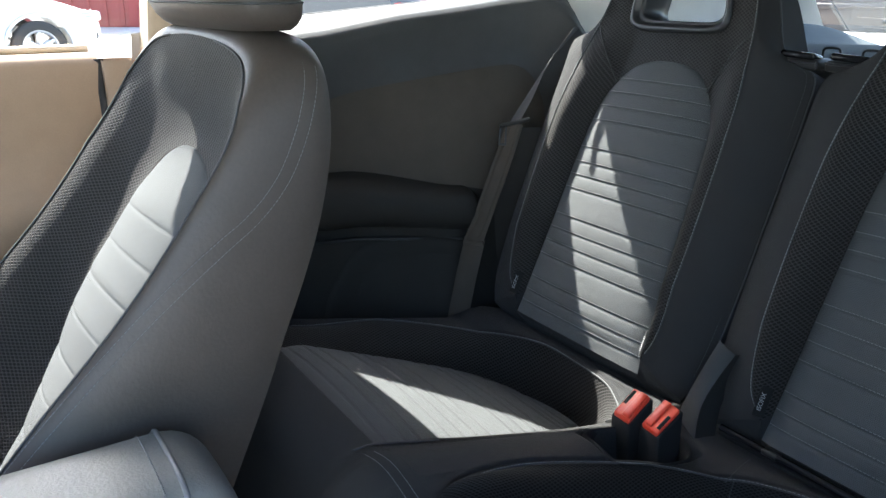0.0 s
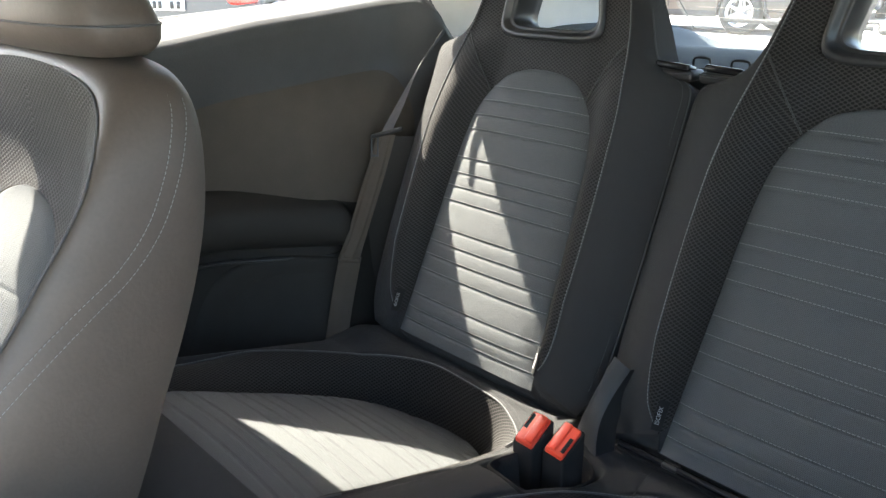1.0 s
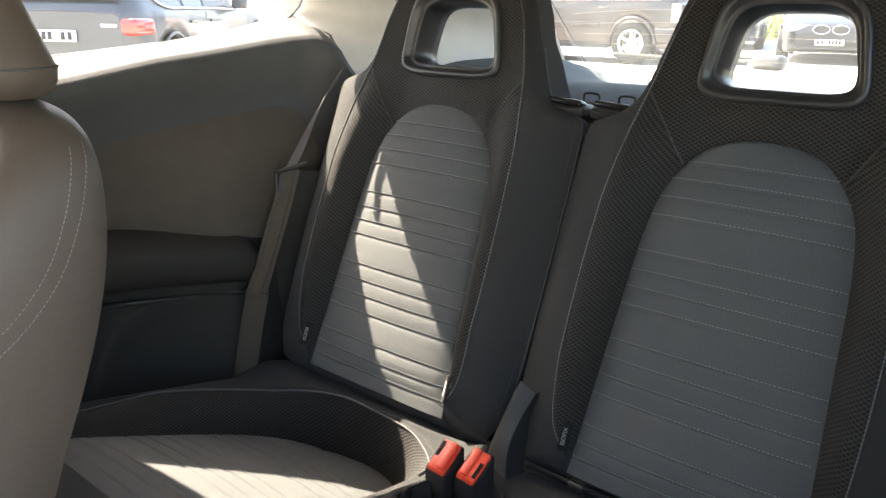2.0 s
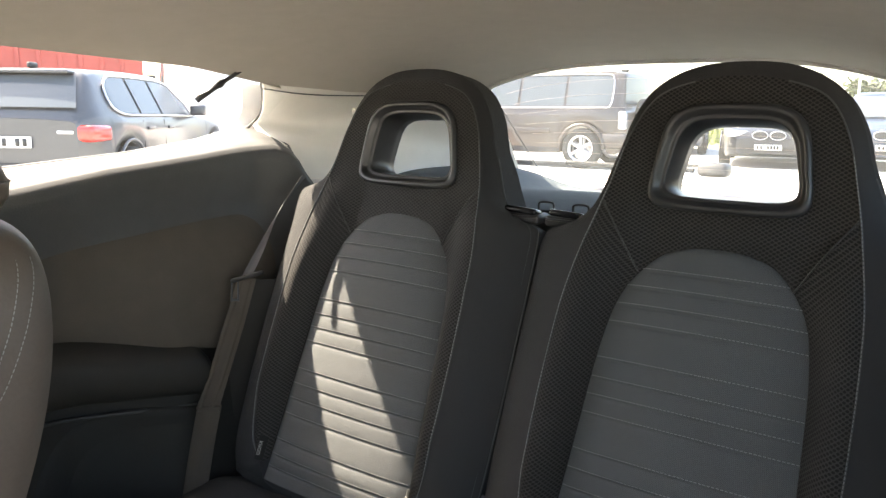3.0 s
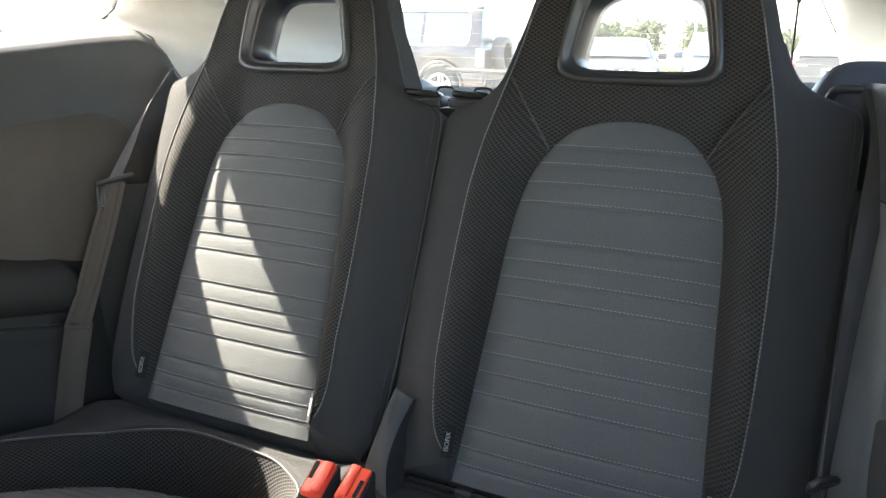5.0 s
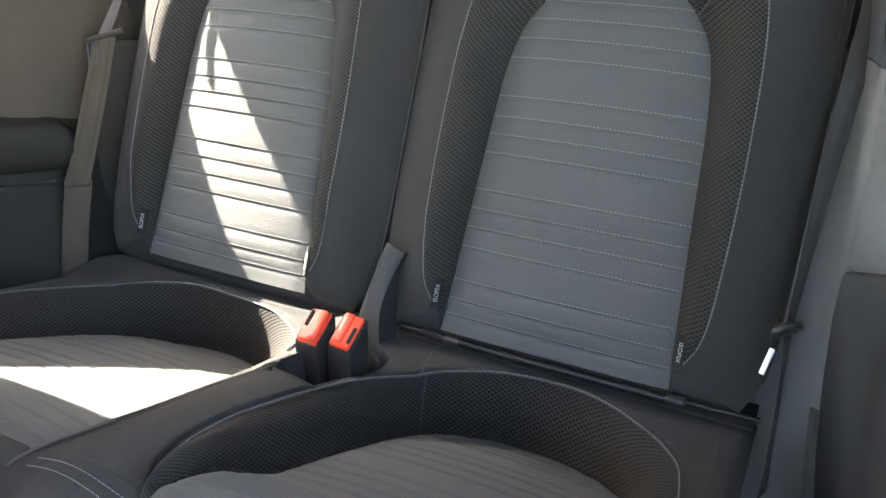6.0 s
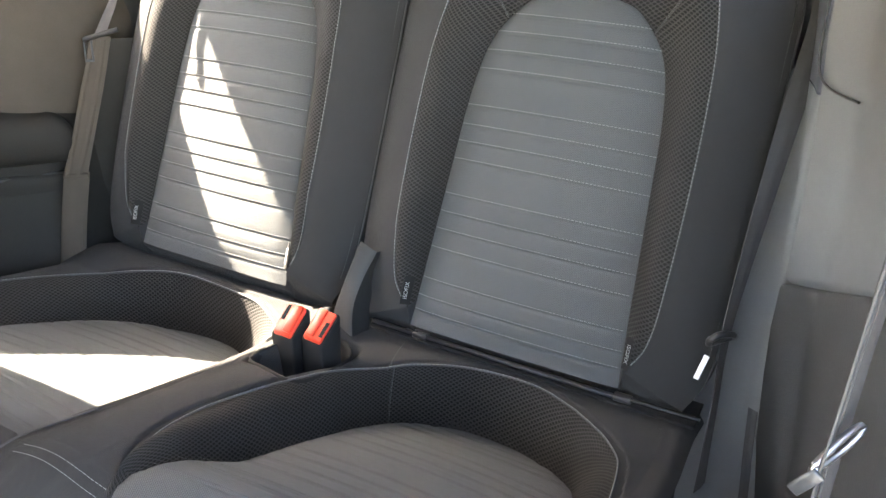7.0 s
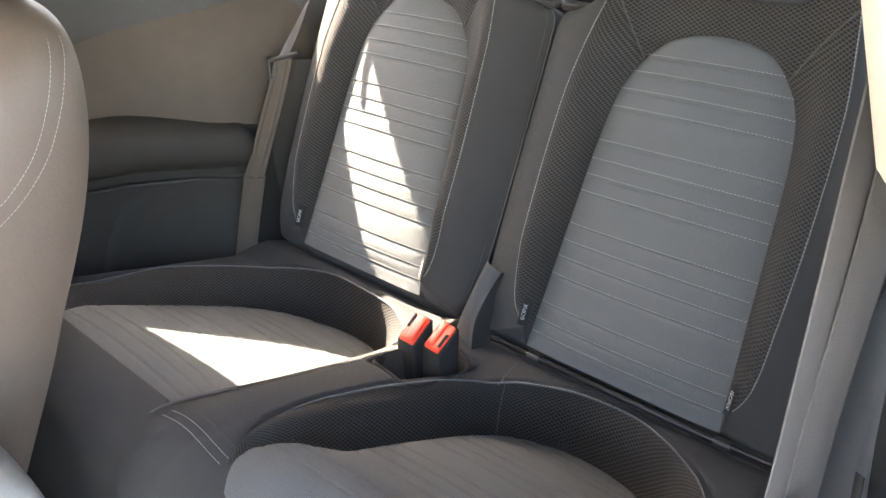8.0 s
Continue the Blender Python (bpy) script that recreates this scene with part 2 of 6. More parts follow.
def mesh_of(name, piece, material, smooth=True):
    V, F, T = piece
    me = bpy.data.meshes.new(name)
    me.from_pydata([tuple(p) for p in V], [], F)
    me.uv_layers.new(name="UVMap").data.foreach_set("uv", np.asarray(T, float).ravel())
    me.polygons.foreach_set("use_smooth", [smooth] * len(me.polygons))
    me.materials.append(material)
    me.update()
    return me


def thing(name, at=(0, 0, 0), label="", category="", group="", kind=""):
    ob = new(name)
    ob.empty_display_size = 0.1
    ob.location = at
    return tagged(ob, label, category, group, kind)


def part(name, piece, material, parent, label="", smooth=True, kind=""):
    """One mesh under a thing, given in the thing's own space."""
    ob = new(name, mesh_of(name, piece, material, smooth))
    ob.parent = parent
    return tagged(ob, label, kind=kind)


def pane(name, piece, material, parent, centre=(0, -0.3, 0.9)):
    """A glass pane whose front looks into the cabin."""
    V, F, T = piece
    at = Vector(parent.location)
    p = [Vector(V[i]) for i in F[0][:3]]
    if (p[1] - p[0]).cross(p[2] - p[0]).dot(Vector(centre) - at - p[0]) < 0:
        F = [f[::-1] for f in F]
    ob = part(name, (V, F, T), material, parent)
    ob.visible_shadow = False
    return ob


def solid(name, piece, material, label, category, at=(0, 0, 0), kind="", group="", smooth=True):
    """A thing of one mesh."""
    ob = new(name, mesh_of(name, piece, material, smooth))
    ob.location = at
    return tagged(ob, label, category, group, kind)


def ease(t):
    t = np.clip(t, 0, 1)
    return t * t * (3 - 2 * t)


def writing(name, text, size, m, material, parent, label=""):
    """Raised letters, as a mesh."""
    cu = bpy.data.curves.new(name, "FONT")
    cu.body, cu.size, cu.align_x, cu.align_y, cu.extrude = text, size, "CENTER", "CENTER", 0.0002
    ob = bpy.data.objects.new(name, cu)
    me = bpy.data.meshes.new_from_object(ob)
    bpy.data.objects.remove(ob)
    me.transform(m)
    me.materials.clear()
    me.materials.append(material)
    got = new(name, me)
    got.parent = parent
    return tagged(got, label)


# ---- seats ----
class Spine:
    """The line up a backrest in side view: gives a place from across, along and out."""

    def __init__(self, pts):
        self.p = spline(pts, 200)
        self.s = np.r_[0, np.cumsum(np.linalg.norm(np.diff(self.p, axis=0), axis=1))]
        self.t = np.gradient(self.p, axis=0)
        self.t /= np.linalg.norm(self.t, axis=1)[:, None]

    def __call__(self, u, v, h):
        u, v, h = np.broadcast_arrays(np.asarray(u, float), v, h)
        y, z = (np.interp(v, self.s, self.p[:, k]) for k in (0, 1))
        ty, tz = (np.interp(v, self.s, self.t[:, k]) for k in (0, 1))
        over = v - np.clip(v, self.s[0], self.s[-1])
        return np.stack([u, y - tz * h + ty * over, z + ty * h + tz * over], -1)


def mirror_arc(half, n):
    """A line up one side and down the other, from points of the right half, bottom to top middle."""
    half = np.asarray(half, float)
    left = half.copy()
    left[:, 0] *= -1
    return spline(np.concatenate([left, half[::-1][1:]]), n)


REAR_SPINE = Spine([(-0.042, 0.463), (-0.02, 0.52), (0.063, 0.7299), (0.145, 0.939), (0.168, 1.04), (0.186, 1.165)])
V0 = 0.0611  # length of the spine below the pad's lower edge
REAR_A = [(0.136, 0.008), (0.131, 0.08), (0.124, 0.2), (0.117, 0.31), (0.103, 0.375), (0.07, 0.4195), (0.04, 0.4335), (0.018, 0.437), (0, 0.4372)]
REAR_B = [(0.14, 0.03), (0.16, 0.068), (0.167, 0.14), (0.168, 0.26), (0.163, 0.37), (0.15, 0.45), (0.136, 0.515), (0.119, 0.575), (0.092, 0.615), (0.045, 0.633), (0, 0.638)]
REAR_C = [(0.208, 0.002), (0.224, 0.04), (0.231, 0.12), (0.232, 0.3), (0.231, 0.41), (0.23, 0.448), (0.2235, 0.463), (0.205, 0.471), (0.182, 0.481), (0.162, 0.499), (0.144, 0.54), (0.128, 0.59), (0.102, 0.627), (0.057, 0.65), (0, 0.656)]
REAR_LINES = [0.028, 0.047, 0.07, 0.11, 0.134, 0.156, 0.179, 0.223, 0.245, 0.266, 0.29, 0.335, 0.358, 0.381, 0.403]


def rear_crest(v):
    return np.interp(v, [0.02, 0.06, 0.14, 0.34, 0.43, 0.5, 0.55, 0.635], [0.002, 0.014, 0.026, 0.027, 0.021, 0.011, 0.005, -0.004])


def deep(v):
    """Depth of the backrest behind its front edge: thin at the head."""
    return np.interp(v, [0.44, 0.54], [0.078, 0.04])


def swell(t):
    """Rise of a padded bolster from its seam to its crest."""
    return np.sin(0.64 * np.pi * t) / np.sin(0.64 * np.pi)


def backrest_pad(S, arc, lines, off, bulge, groove=0.0022):
    """The quilted middle of a backrest, and its thread rows."""
    top = arc[:, 1].max()
    half = arc[len(arc) // 2:]
    order = np.argsort(half[:, 1])
    wide = lambda v: np.interp(v, half[order, 1], half[order, 0])
    low = arc[0, 1]
    vs = np.r_[np.arange(low, top - 0.03, 0.0013), top - 0.03 * (1 - np.linspace(0, 1, 22)) ** 2]
    q = np.linspace(-1, 1, 25)

    def out(u, v, a):
        h = bulge * (1 - (u / np.maximum(a, 1e-4)) ** 2) * ease((v - low + 0.01) / 0.06) * ease((top - v) / 0.09) - 0.006 * np.abs(u / np.maximum(a, 1e-4)) ** 10
        for k in lines:
            h = h - groove * (np.exp(-(((v - k) / 0.0021) ** 2)) + 0.35 * np.exp(-(((v - k) / 0.007) ** 2))) * (1 - 0.9 * np.abs(u / np.maximum(a, 1e-4)) ** 6)
        return h

    a = np.maximum(wide(vs), 1e-4)
    u = a[:, None] * q[None]
    vv = np.broadcast_to(vs[:, None], u.shape)
    P = S(u, vv + off, out(u, vv, a[:, None]))
    rows = []
    for k in lines:
        w = wide(k)
        line = np.linspace(-w, w, 40)
        rows.append(stitches(S(line, k + off + 0.003, out(line, k + 0.003, w) + 0.0006), pitch=0.0046, length=0.003, r=0.00048))
    return grid(P), joined(*rows)


def loft(S, a, b, off, ha, hb, steps, shape=ease):
    """Cloth between two lines of the same number of points."""
    q = np.linspace(0, 1, steps)[:, None, None]
    uv = a[None] * (1 - q) + b[None] * q
    h = ha[None] + (hb - ha)[None] * shape(q[..., 0])
    return S(uv[..., 0], uv[..., 1] + off, h)


def rear_backrest(at_x, label):
    S, off = REAR_SPINE, V0
    base = (at_x, 0.0, 0.46)
    shift = np.array([0, 0.0, -0.46])
    seat = thing("rear_car_seat", base, label, "car seat", "rear backrests")
    put = lambda piece: (piece[0] + shift, piece[1], piece[2])
    A, B, C = mirror_arc(REAR_A, 241), mirror_arc(REAR_B, 241), mirror_arc(REAR_C, 241)
    inner = -np.sign(at_x) * C[:, 0]
    C[:, 1] -= 0.021 * ease((inner - 0.145) / 0.035) * ease((C[:, 1] - 0.4) / 0.05)
    pad, rows = backrest_pad(S, A, REAR_LINES, off, 0.012)
    padob = part("centre_pad", put(pad), PAD, seat, "grey quilted cloth pad")
    part("stitching", put(rows), THREAD, padob, "pale dotted thread rows", kind="stuff")
    # mesh bolsters up to the slanting seams
    iA = np.searchsorted(A[:120, 1], 0.4)
    iB = np.searchsorted(B[:120, 1], 0.482)
    sides = []
    for sgn in (-1, 1):
        a, b = spline(A[:iA + 1], 90), spline(B[:iB + 1], 90)
        a = np.concatenate([[b[0] * (0.98, 1.0)], a[a[:, 1] > 0.035]])
        a = spline(a, 90)
        b = b.copy()
        a[:, 0] *= -sgn
        b[:, 0] *= -sgn
        P = loft(S, a, b, off, np.full(90, -0.005), rear_crest(b[:, 1]), 12, swell)
        sides.append(P)
        part("bolster", put(row_uv(P.transpose(1, 0, 2))), MESH, seat, "black honeycomb knit side bolster")
    # head panel round the opening
    ramp = swell(np.linspace(0, 1, 30))
    lowh, toph = -0.005, rear_crest(B[iB, 1])
    down, up = spline([B[240 - iB], A[240 - iA]], 30), spline([A[iA], B[iB]], 30)
    arch = A[iA:241 - iA][::-1]
    ring = np.concatenate([B[iB:241 - iB], down[1:-1], arch, up[1:-1]])
    ringh = np.concatenate([rear_crest(B[iB:241 - iB, 1]), (toph + (lowh - toph) * ramp)[1:-1], np.full(len(arch), lowh), (lowh + (toph - lowh) * ramp)[1:-1]])
    mid = np.array([0.0, 0.54])
    ang = np.arctan2(ring[:, 1] - mid[1], ring[:, 0])
    order = np.argsort(ang)
    angs, far, n1 = ang[order], ring[order], len(order)

    def hole(w0, w1, lo, hi, grow):
        """The rounded opening: wider below than above."""
        c, s = np.cos(angs), np.sin(angs)
        e = np.where(s < 0, 0.34, 0.5)
        x, z = np.sign(c) * np.abs(c) ** e, np.sign(s) * np.abs(s) ** e
        hgt = (hi - lo) / 2 + grow
        half = (w0 + w1) / 2 + (w1 - w0) / 2 * z + grow
        return np.stack([x * half, (hi + lo) / 2 + hgt * z], 1)

    o0 = hole(0.089, 0.07, 0.487, 0.598, 0.0)
    hfar = ringh[order]
    P = loft(S, o0, far, off, np.full(n1, 0.0), hfar, 12, lambda t: t)
    part("head_panel", put(flat_uv(grid(P, True))), MESH, seat, "black honeycomb knit head restraint cover")
    # plain outer shell: front edge, sides and back
    q = np.linspace(0, 1, 10)[:, None]
    hC = np.full(241, -0.014)
    uv = B[None] + (C - B)[None] * q[..., None]
    h = hC[None] + (rear_crest(B[:, 1]) - hC)[None] * (1 - q ** 1.7)
    front = S(uv[..., 0], uv[..., 1] + off, h)
    side = S(C[None, :, 0] * (1 - 0.02 * q[:4, :] ** 2), C[None, :, 1] + off, -0.014 - deep(C[:, 1])[None] * np.linspace(0, 1, 4)[:, None])
    part("shell", put(joined(grid(front), grid(side))), SHELL, seat, "plain dark cloth outer cover")
    lower = np.stack([S(np.linspace(-0.208, 0.208, 60), -0.012 + off, np.full(60, hh)) for hh in (-0.03, -0.05, -0.092)])
    edge0 = B[0] + (C[0] - B[0]) * np.linspace(1, 0, 20)[:, None]
    strip0 = np.concatenate([edge0, spline([B[0], A[0]], 8)[1:-1], spline([A[0], A[-1]], 30), spline([A[-1], B[-1]], 8)[1:-1], edge0[::-1] * (-1, 1)])
    hq = -0.014 + (rear_crest(B[0, 1]) + 0.014) * (1 - np.linspace(1, 0, 20) ** 1.7)
    hs = np.concatenate([hq, np.linspace(hq[-1], -0.005, 8)[1:-1], np.full(30, -0.005), np.linspace(-0.005, hq[-1], 8)[1:-1], hq[::-1]])
    n0 = len(strip0)
    strip1 = np.stack([strip0[:, 0], np.full(n0, -0.012)], 1)
    P = loft(S, strip0, strip1, off, hs, hs * 0.4 - 0.03, 5)
    fills = []
    for sgn in (-1, 1):
        k = np.linspace(0, 1, 10)
        rimv = A[0, 1] + (B[0, 1] + 0.012 - A[0, 1]) * k
        inner = S(sgn * (np.interp(rimv, A[:60, 1], -A[:60, 0]) - 0.001), rimv + off, np.full(10, -0.007))
        outer = S(sgn * (0.137 + 0.003 * k), rimv + off, -0.004 + (rear_crest(B[0, 1]) + 0.006) * k)
        fills.append(grid(np.stack([inner, outer])))
    part("lower_edge", put(joined(grid(P), grid(lower), *fills)), SHELL, seat)
    # back board with the opening through it
    o1 = hole(0.089, 0.07, 0.487, 0.598, 0.004)
    angC = np.arctan2(C[:, 1] - mid[1], C[:, 0])
    oc = np.argsort(angC)
    farb = np.stack([np.interp(angs, angC[oc], C[oc, k], period=2 * np.pi) for k in (0, 1)], 1)
    farb[:, 0] *= 0.94
    P = loft(S, o1, farb, off, np.full(n1, -0.054), -0.014 - deep(farb[:, 1]), 4)
    part("back_board", put(grid(P, True)), PLASTIC, seat)
    # plastic frame in the opening
    prof = [(0.008, 0.001), (0.007, 0.005), (0.003, 0.0068), (0.0, 0.005), (-0.003, 0.0), (-0.0065, -0.003), (-0.008, -0.002), (-0.0095, -0.007), (-0.012, -0.02), (-0.0135, -0.036), (-0.0125, -0.054), (0.004, -0.056)]
    P = np.stack([(lambda r: S(r[:, 0], r[:, 1] + off, np.full(n1, hh)))(hole(0.089, 0.07, 0.487, 0.598, g)) for g, hh in prof])
    part("opening_frame", put(grid(P, True)), BEZEL, seat, "satin black plastic frame round the opening")
    # seams
    for k, sgn in enumerate((-1, 1)):
        sl = slice(2, 112) if sgn < 0 else slice(129, 239)
        line = S(B[sl, 0], B[sl, 1] + off, rear_crest(B[sl, 1]) + 0.0008)
        sm = part("seam", put(tube(line, 0.0011, 5)), SEAM, seat)
        part("stitching", put(stitches((line + np.array([0, -0.0012, 0.0004]))[B[sl, 1] < 0.555], 0.0045, 0.0029, 0.0005)), THREAD, sm, "pale thread", kind="stuff")
        ol = slice(6, 88) if sgn < 0 else slice(153, 235)
        rim = S(C[ol, 0] * 1.003, C[ol, 1] + off, np.full(82, -0.0165))
        edge = part("edge_seam", put(tube(rim, 0.0012, 5)), SEAM, seat)
        inset = S(C[ol, 0] - 0.006 * np.sign(C[ol, 0]), C[ol, 1] + off, np.full(82, -0.0085))
        part("stitching", put(stitches(inset, 0.005, 0.0034, 0.0004)), SEAM, edge, "dark grey thread", kind="stuff")
        d = spline([(sgn * -A[iA, 0], A[iA, 1]), (sgn * -B[iB, 0], B[iB, 1])], 20)
        part("seam", put(tube(S(d[:, 0], d[:, 1] + off, -0.003 + (rear_crest(B[iB, 1]) + 0.003) * swell(np.linspace(0, 1, 20)) + 0.0005), 0.0011, 5)), PLASTIC, seat)
        # anchor tag with its word
        tg = np.stack([S(sgn * (0.1365 + np.array([0.0, 0.0088]) + dx), v + off, np.array([0.0078, 0.0165])) for v, dx in ((0.034, 0), (0.046, 0), (0.058, 0), (0.07, -0.0008))])
        tagob = part("anchor_tag", put(joined(grid(tg), grid(tg[:, ::-1] + np.array([0, 0.0012, 0])))), TAG, seat, "black woven tag with white letters", smooth=False)
        cx = S(sgn * 0.1416, 0.052 + off, 0.0128) + shift
        e1 = S(sgn * 0.1465, 0.07 + off, 0.0124) - S(sgn * 0.1465, 0.03 + off, 0.0124)
        e1 = Vector(e1).normalized()
        e2 = Vector(S(0.147, 0.05 + off, 0.0195) - S(0.1345, 0.05 + off, 0.012)).normalized()
        if sgn < 0:
            e2 = Vector((e2.x, -e2.y, -e2.z))
        X = e1 if sgn < 0 else -e1
        Y = -e2 if sgn < 0 else e2
        m = Matrix.Identity(4)
        Z = X.cross(Y)
        for i, ax in enumerate((X, Y, Z)):
            for j in range(3):
                m[j][i] = ax[j]
        m.translation = Vector(cx) + Z * 0.0012
        writing("letters", "ISOFIX", 0.0074, m, LETTER, tagob)
    return seat


rear_backrest(-0.235, "dark grey cloth rear backrest with a patch of sunlight")
rear_backrest(0.235, "dark grey cloth rear backrest in the shade")


# ---- rear cushion ----
S_HALF = [(0.063, -0.417), (0.05, -0.404), (0.039, -0.385), (0.031, -0.35), (0.029, -0.304), (0.033, -0.26), (0.043, -0.197), (0.064, -0.124), (0.107, -0.073), (0.144, -0.051), (0.206, -0.03), (0.273, -0.026), (0.322, -0.04), (0.352, -0.054), (0.376, -0.068), (0.392, -0.085), (0.404, -0.11), (0.413, -0.158), (0.42, -0.22), (0.425, -0.3), (0.428, -0.417)]
S_LEFT = [(0.06, -0.46), (0.058, -0.414), (0.044, -0.313), (0.042, -0.236), (0.044, -0.165), (0.052, -0.11), (0.068, -0.074), (0.1, -0.052), (0.14, -0.036), (0.203, -0.03), (0.274, -0.029), (0.335, -0.05), (0.38, -0.077), (0.408, -0.119), (0.435, -0.18), (0.455, -0.26), (0.463, -0.36), (0.463, -0.46)]
Q_LEFT = [(0.075, -0.475), (0.068, -0.42), (0.066, -0.377), (0.076, -0.284), (0.086, -0.197), (0.114, -0.085), (0.173, -0.036), (0.246, -0.029), (0.318, -0.053), (0.36, -0.09), (0.385, -0.17), (0.398, -0.26), (0.402, -0.38), (0.4, -0.475)]
Q_HALF = [(0.075, -0.475), (0.063, -0.447), (0.062, -0.42), (0.07, -0.38), (0.079, -0.284), (0.088, -0.197), (0.114, -0.085), (0.173, -0.037), (0.246, -0.031), (0.318, -0.053), (0.355, -0.09), (0.372, -0.17), (0.382, -0.26), (0.388, -0.38), (0.4, -0.475)]


def rim_z(x, y):
    """Height of the cushion's rim, which falls to the back and rolls over at the front."""
    z = 0.49 - 0.22 * (np.minimum(y, -0.08) + 0.05) + 0.0065 * ease((y + 0.08) / 0.05) - 0.35 * np.maximum(y + 0.01, 0)
    f = np.clip((-0.43 - y) / 0.09, 0, 1)
    ridge = 0.013 * np.cos(np.clip(x / 0.075, -1, 1) * np.pi / 2) ** 2
    return z + ridge - 0.09 * (1 - np.sqrt(1 - np.minimum(f, 0.999) ** 2)) - 0.02 * np.clip((np.abs(x) - 0.44) / 0.06, 0, 1) ** 2 - 0.012 * np.clip((x - 0.447) / 0.015, 0, 1) ** 2


def pad_z(x, y, lift=0.0):
    z = 0.428 - 0.40 * (y + 0.085) - 0.3 * np.maximum(-0.385 - y, 0)
    f = np.clip((-0.42 - y) / 0.09, 0, 1)
    return z + lift * ease((-0.3 - y) / 0.12) - 0.1 * (1 - np.sqrt(1 - np.minimum(f, 0.999) ** 2)) + 0.014 * np.clip(1 - ((np.abs(x) - 0.235) / 0.17) ** 2, 0, 1) * np.clip((-0.05 - y) / 0.1, 0, 1)


def cushion():
    bench = thing("rear_cushion", (0, -0.2, 0.3), "dark cloth two-seat rear cushion with quilted seat pads", "car seat")
    shift = np.array([0, 0.2, -0.3])
    put = lambda piece: (piece[0] + shift, piece[1], piece[2])
    wells, pads = {1: spline(S_HALF, 160), -1: spline(S_LEFT, 160)}, {1: spline(Q_HALF, 160), -1: spline(Q_LEFT, 160)}
    # frame: all but the two wells
    xs, ys = np.linspace(-0.5, 0.462, 301), np.r_[np.linspace(-0.52, -0.42, 40), np.linspace(-0.417, 0.06, 150)]
    X, Y = np.meshgrid(xs, ys)
    Z = rim_z(X, Y)
    fall = np.zeros(X.shape)
    for sgn, S2 in wells.items():
        S2c = S2[S2[:, 1] > -0.432]
        loop = np.concatenate([[(S2c[0, 0], -0.432)], S2c, [(S2c[-1, 0], -0.432)]])
        ax = sgn * X
        inside = np.zeros(X.shape, bool)
        for (x0, y0), (x1, y1) in zip(loop, np.roll(loop, -1, 0)):
            hit = ((y0 > Y) != (y1 > Y)) & (ax < (x1 - x0) * (Y - y0) / (y1 - y0 + 1e-12) + x0)
            inside ^= hit
        dist = np.minimum(np.min(np.hypot(ax[..., None] - S2c[:, 0], Y[..., None] - S2c[:, 1]), axis=-1), np.where(inside, np.abs(Y + 0.432), 9))
        fall += 0.13 * ease((np.where(inside, dist, -dist) + 0.0085) / 0.009)
    Z = Z - fall
    # the hollow for the buckles, on the ridge
    Z = Z - 0.06 * np.exp(-(((X - 0.018) / 0.037) ** 16) - (((Y + 0.125) / 0.062) ** 16))
    skirt = np.stack([np.stack([xs, np.full_like(xs, y), np.full_like(xs, z)], 1) for y, z in ((-0.525, 0.2), (-0.527, 0.33), (-0.525, 0.42))])
    P = np.stack([X, Y, Z], -1)
    part("frame_cover", put(grid(np.concatenate([skirt, P]))), SHELL, bench, "plain dark cloth rim and ridge")
    for sgn, S2 in wells.items():
        Q2, lift = pads[sgn], 0.03 if sgn > 0 else 0.0
        s3 = np.stack([sgn * S2[:, 0], S2[:, 1], rim_z(S2[:, 0], S2[:, 1]) - 0.001], 1)
        q3 = np.stack([sgn * Q2[:, 0], Q2[:, 1], pad_z(Q2[:, 0], Q2[:, 1], lift) - 0.008], 1)
        t = np.linspace(0, 1, 12)[:, None, None]
        P = s3[None] * (1 - t) + q3[None] * t
        P[..., 2] += 0.012 * np.sin(np.pi * t[..., 0])
        run = np.gradient(S2, axis=0)
        run /= np.linalg.norm(run, axis=1)[:, None]
        lip = s3 + np.stack([-sgn * run[:, 1] * 0.0115, run[:, 0] * 0.0115, np.full(160, -0.0002)], 1)
        part("rim_lip", put(grid(np.stack([lip, s3]))), SHELL, bench)
        part("side_band", put(grid(P)), MESH, bench, "black honeycomb knit band round the seat pad")
        # quilted pad, with channels running across the seat
        half = 80
        left, right = Q2[:half], Q2[::-1][:half]
        w = np.linspace(0, 1, 33)[None, :, None]
        ends = np.linspace(0, 1, 320)
        li = np.stack([np.interp(ends, np.linspace(0, 1, half), left[:, k]) for k in (0, 1)], 1)
        ri = np.stack([np.interp(ends, np.linspace(0, 1, half), right[:, k]) for k in (0, 1)], 1)
        uv = li[:, None] * (1 - w) + ri[:, None] * w
        x, y = uv[..., 0], uv[..., 1]
        rel = np.minimum(w[..., 0], 1 - w[..., 0])
        z = pad_z(x, y, lift) - 0.008 * (1 - ease(rel / 0.06)) 
        lines = [-0.05, -0.072, -0.094, -0.14, -0.162, -0.184, -0.206, -0.252, -0.274, -0.296, -0.318, -0.364, -0.386, -0.408]
        for k in lines:
            z = z - 0.0016 * np.exp(-(((y - k) / 0.0024) ** 2))
        padob = part("seat_pad", put(grid(np.stack([sgn * x, y, z], -1))), PAD, bench, "grey quilted cloth seat pad")
        rows = []
        for k in lines[2:]:
            a, b = np.interp(k, li[:, 1], li[:, 0]), np.interp(k, ri[np.argsort(ri[:, 1]), 1], ri[np.argsort(ri[:, 1]), 0])
            lx = np.linspace(a + 0.008, b - 0.008, 40)
            rows.append(stitches(np.stack([sgn * lx, np.full(40, k + 0.003), pad_z(lx, np.full(40, k), lift) - 0.0006], 1), 0.0044, 0.0024, 0.00034))
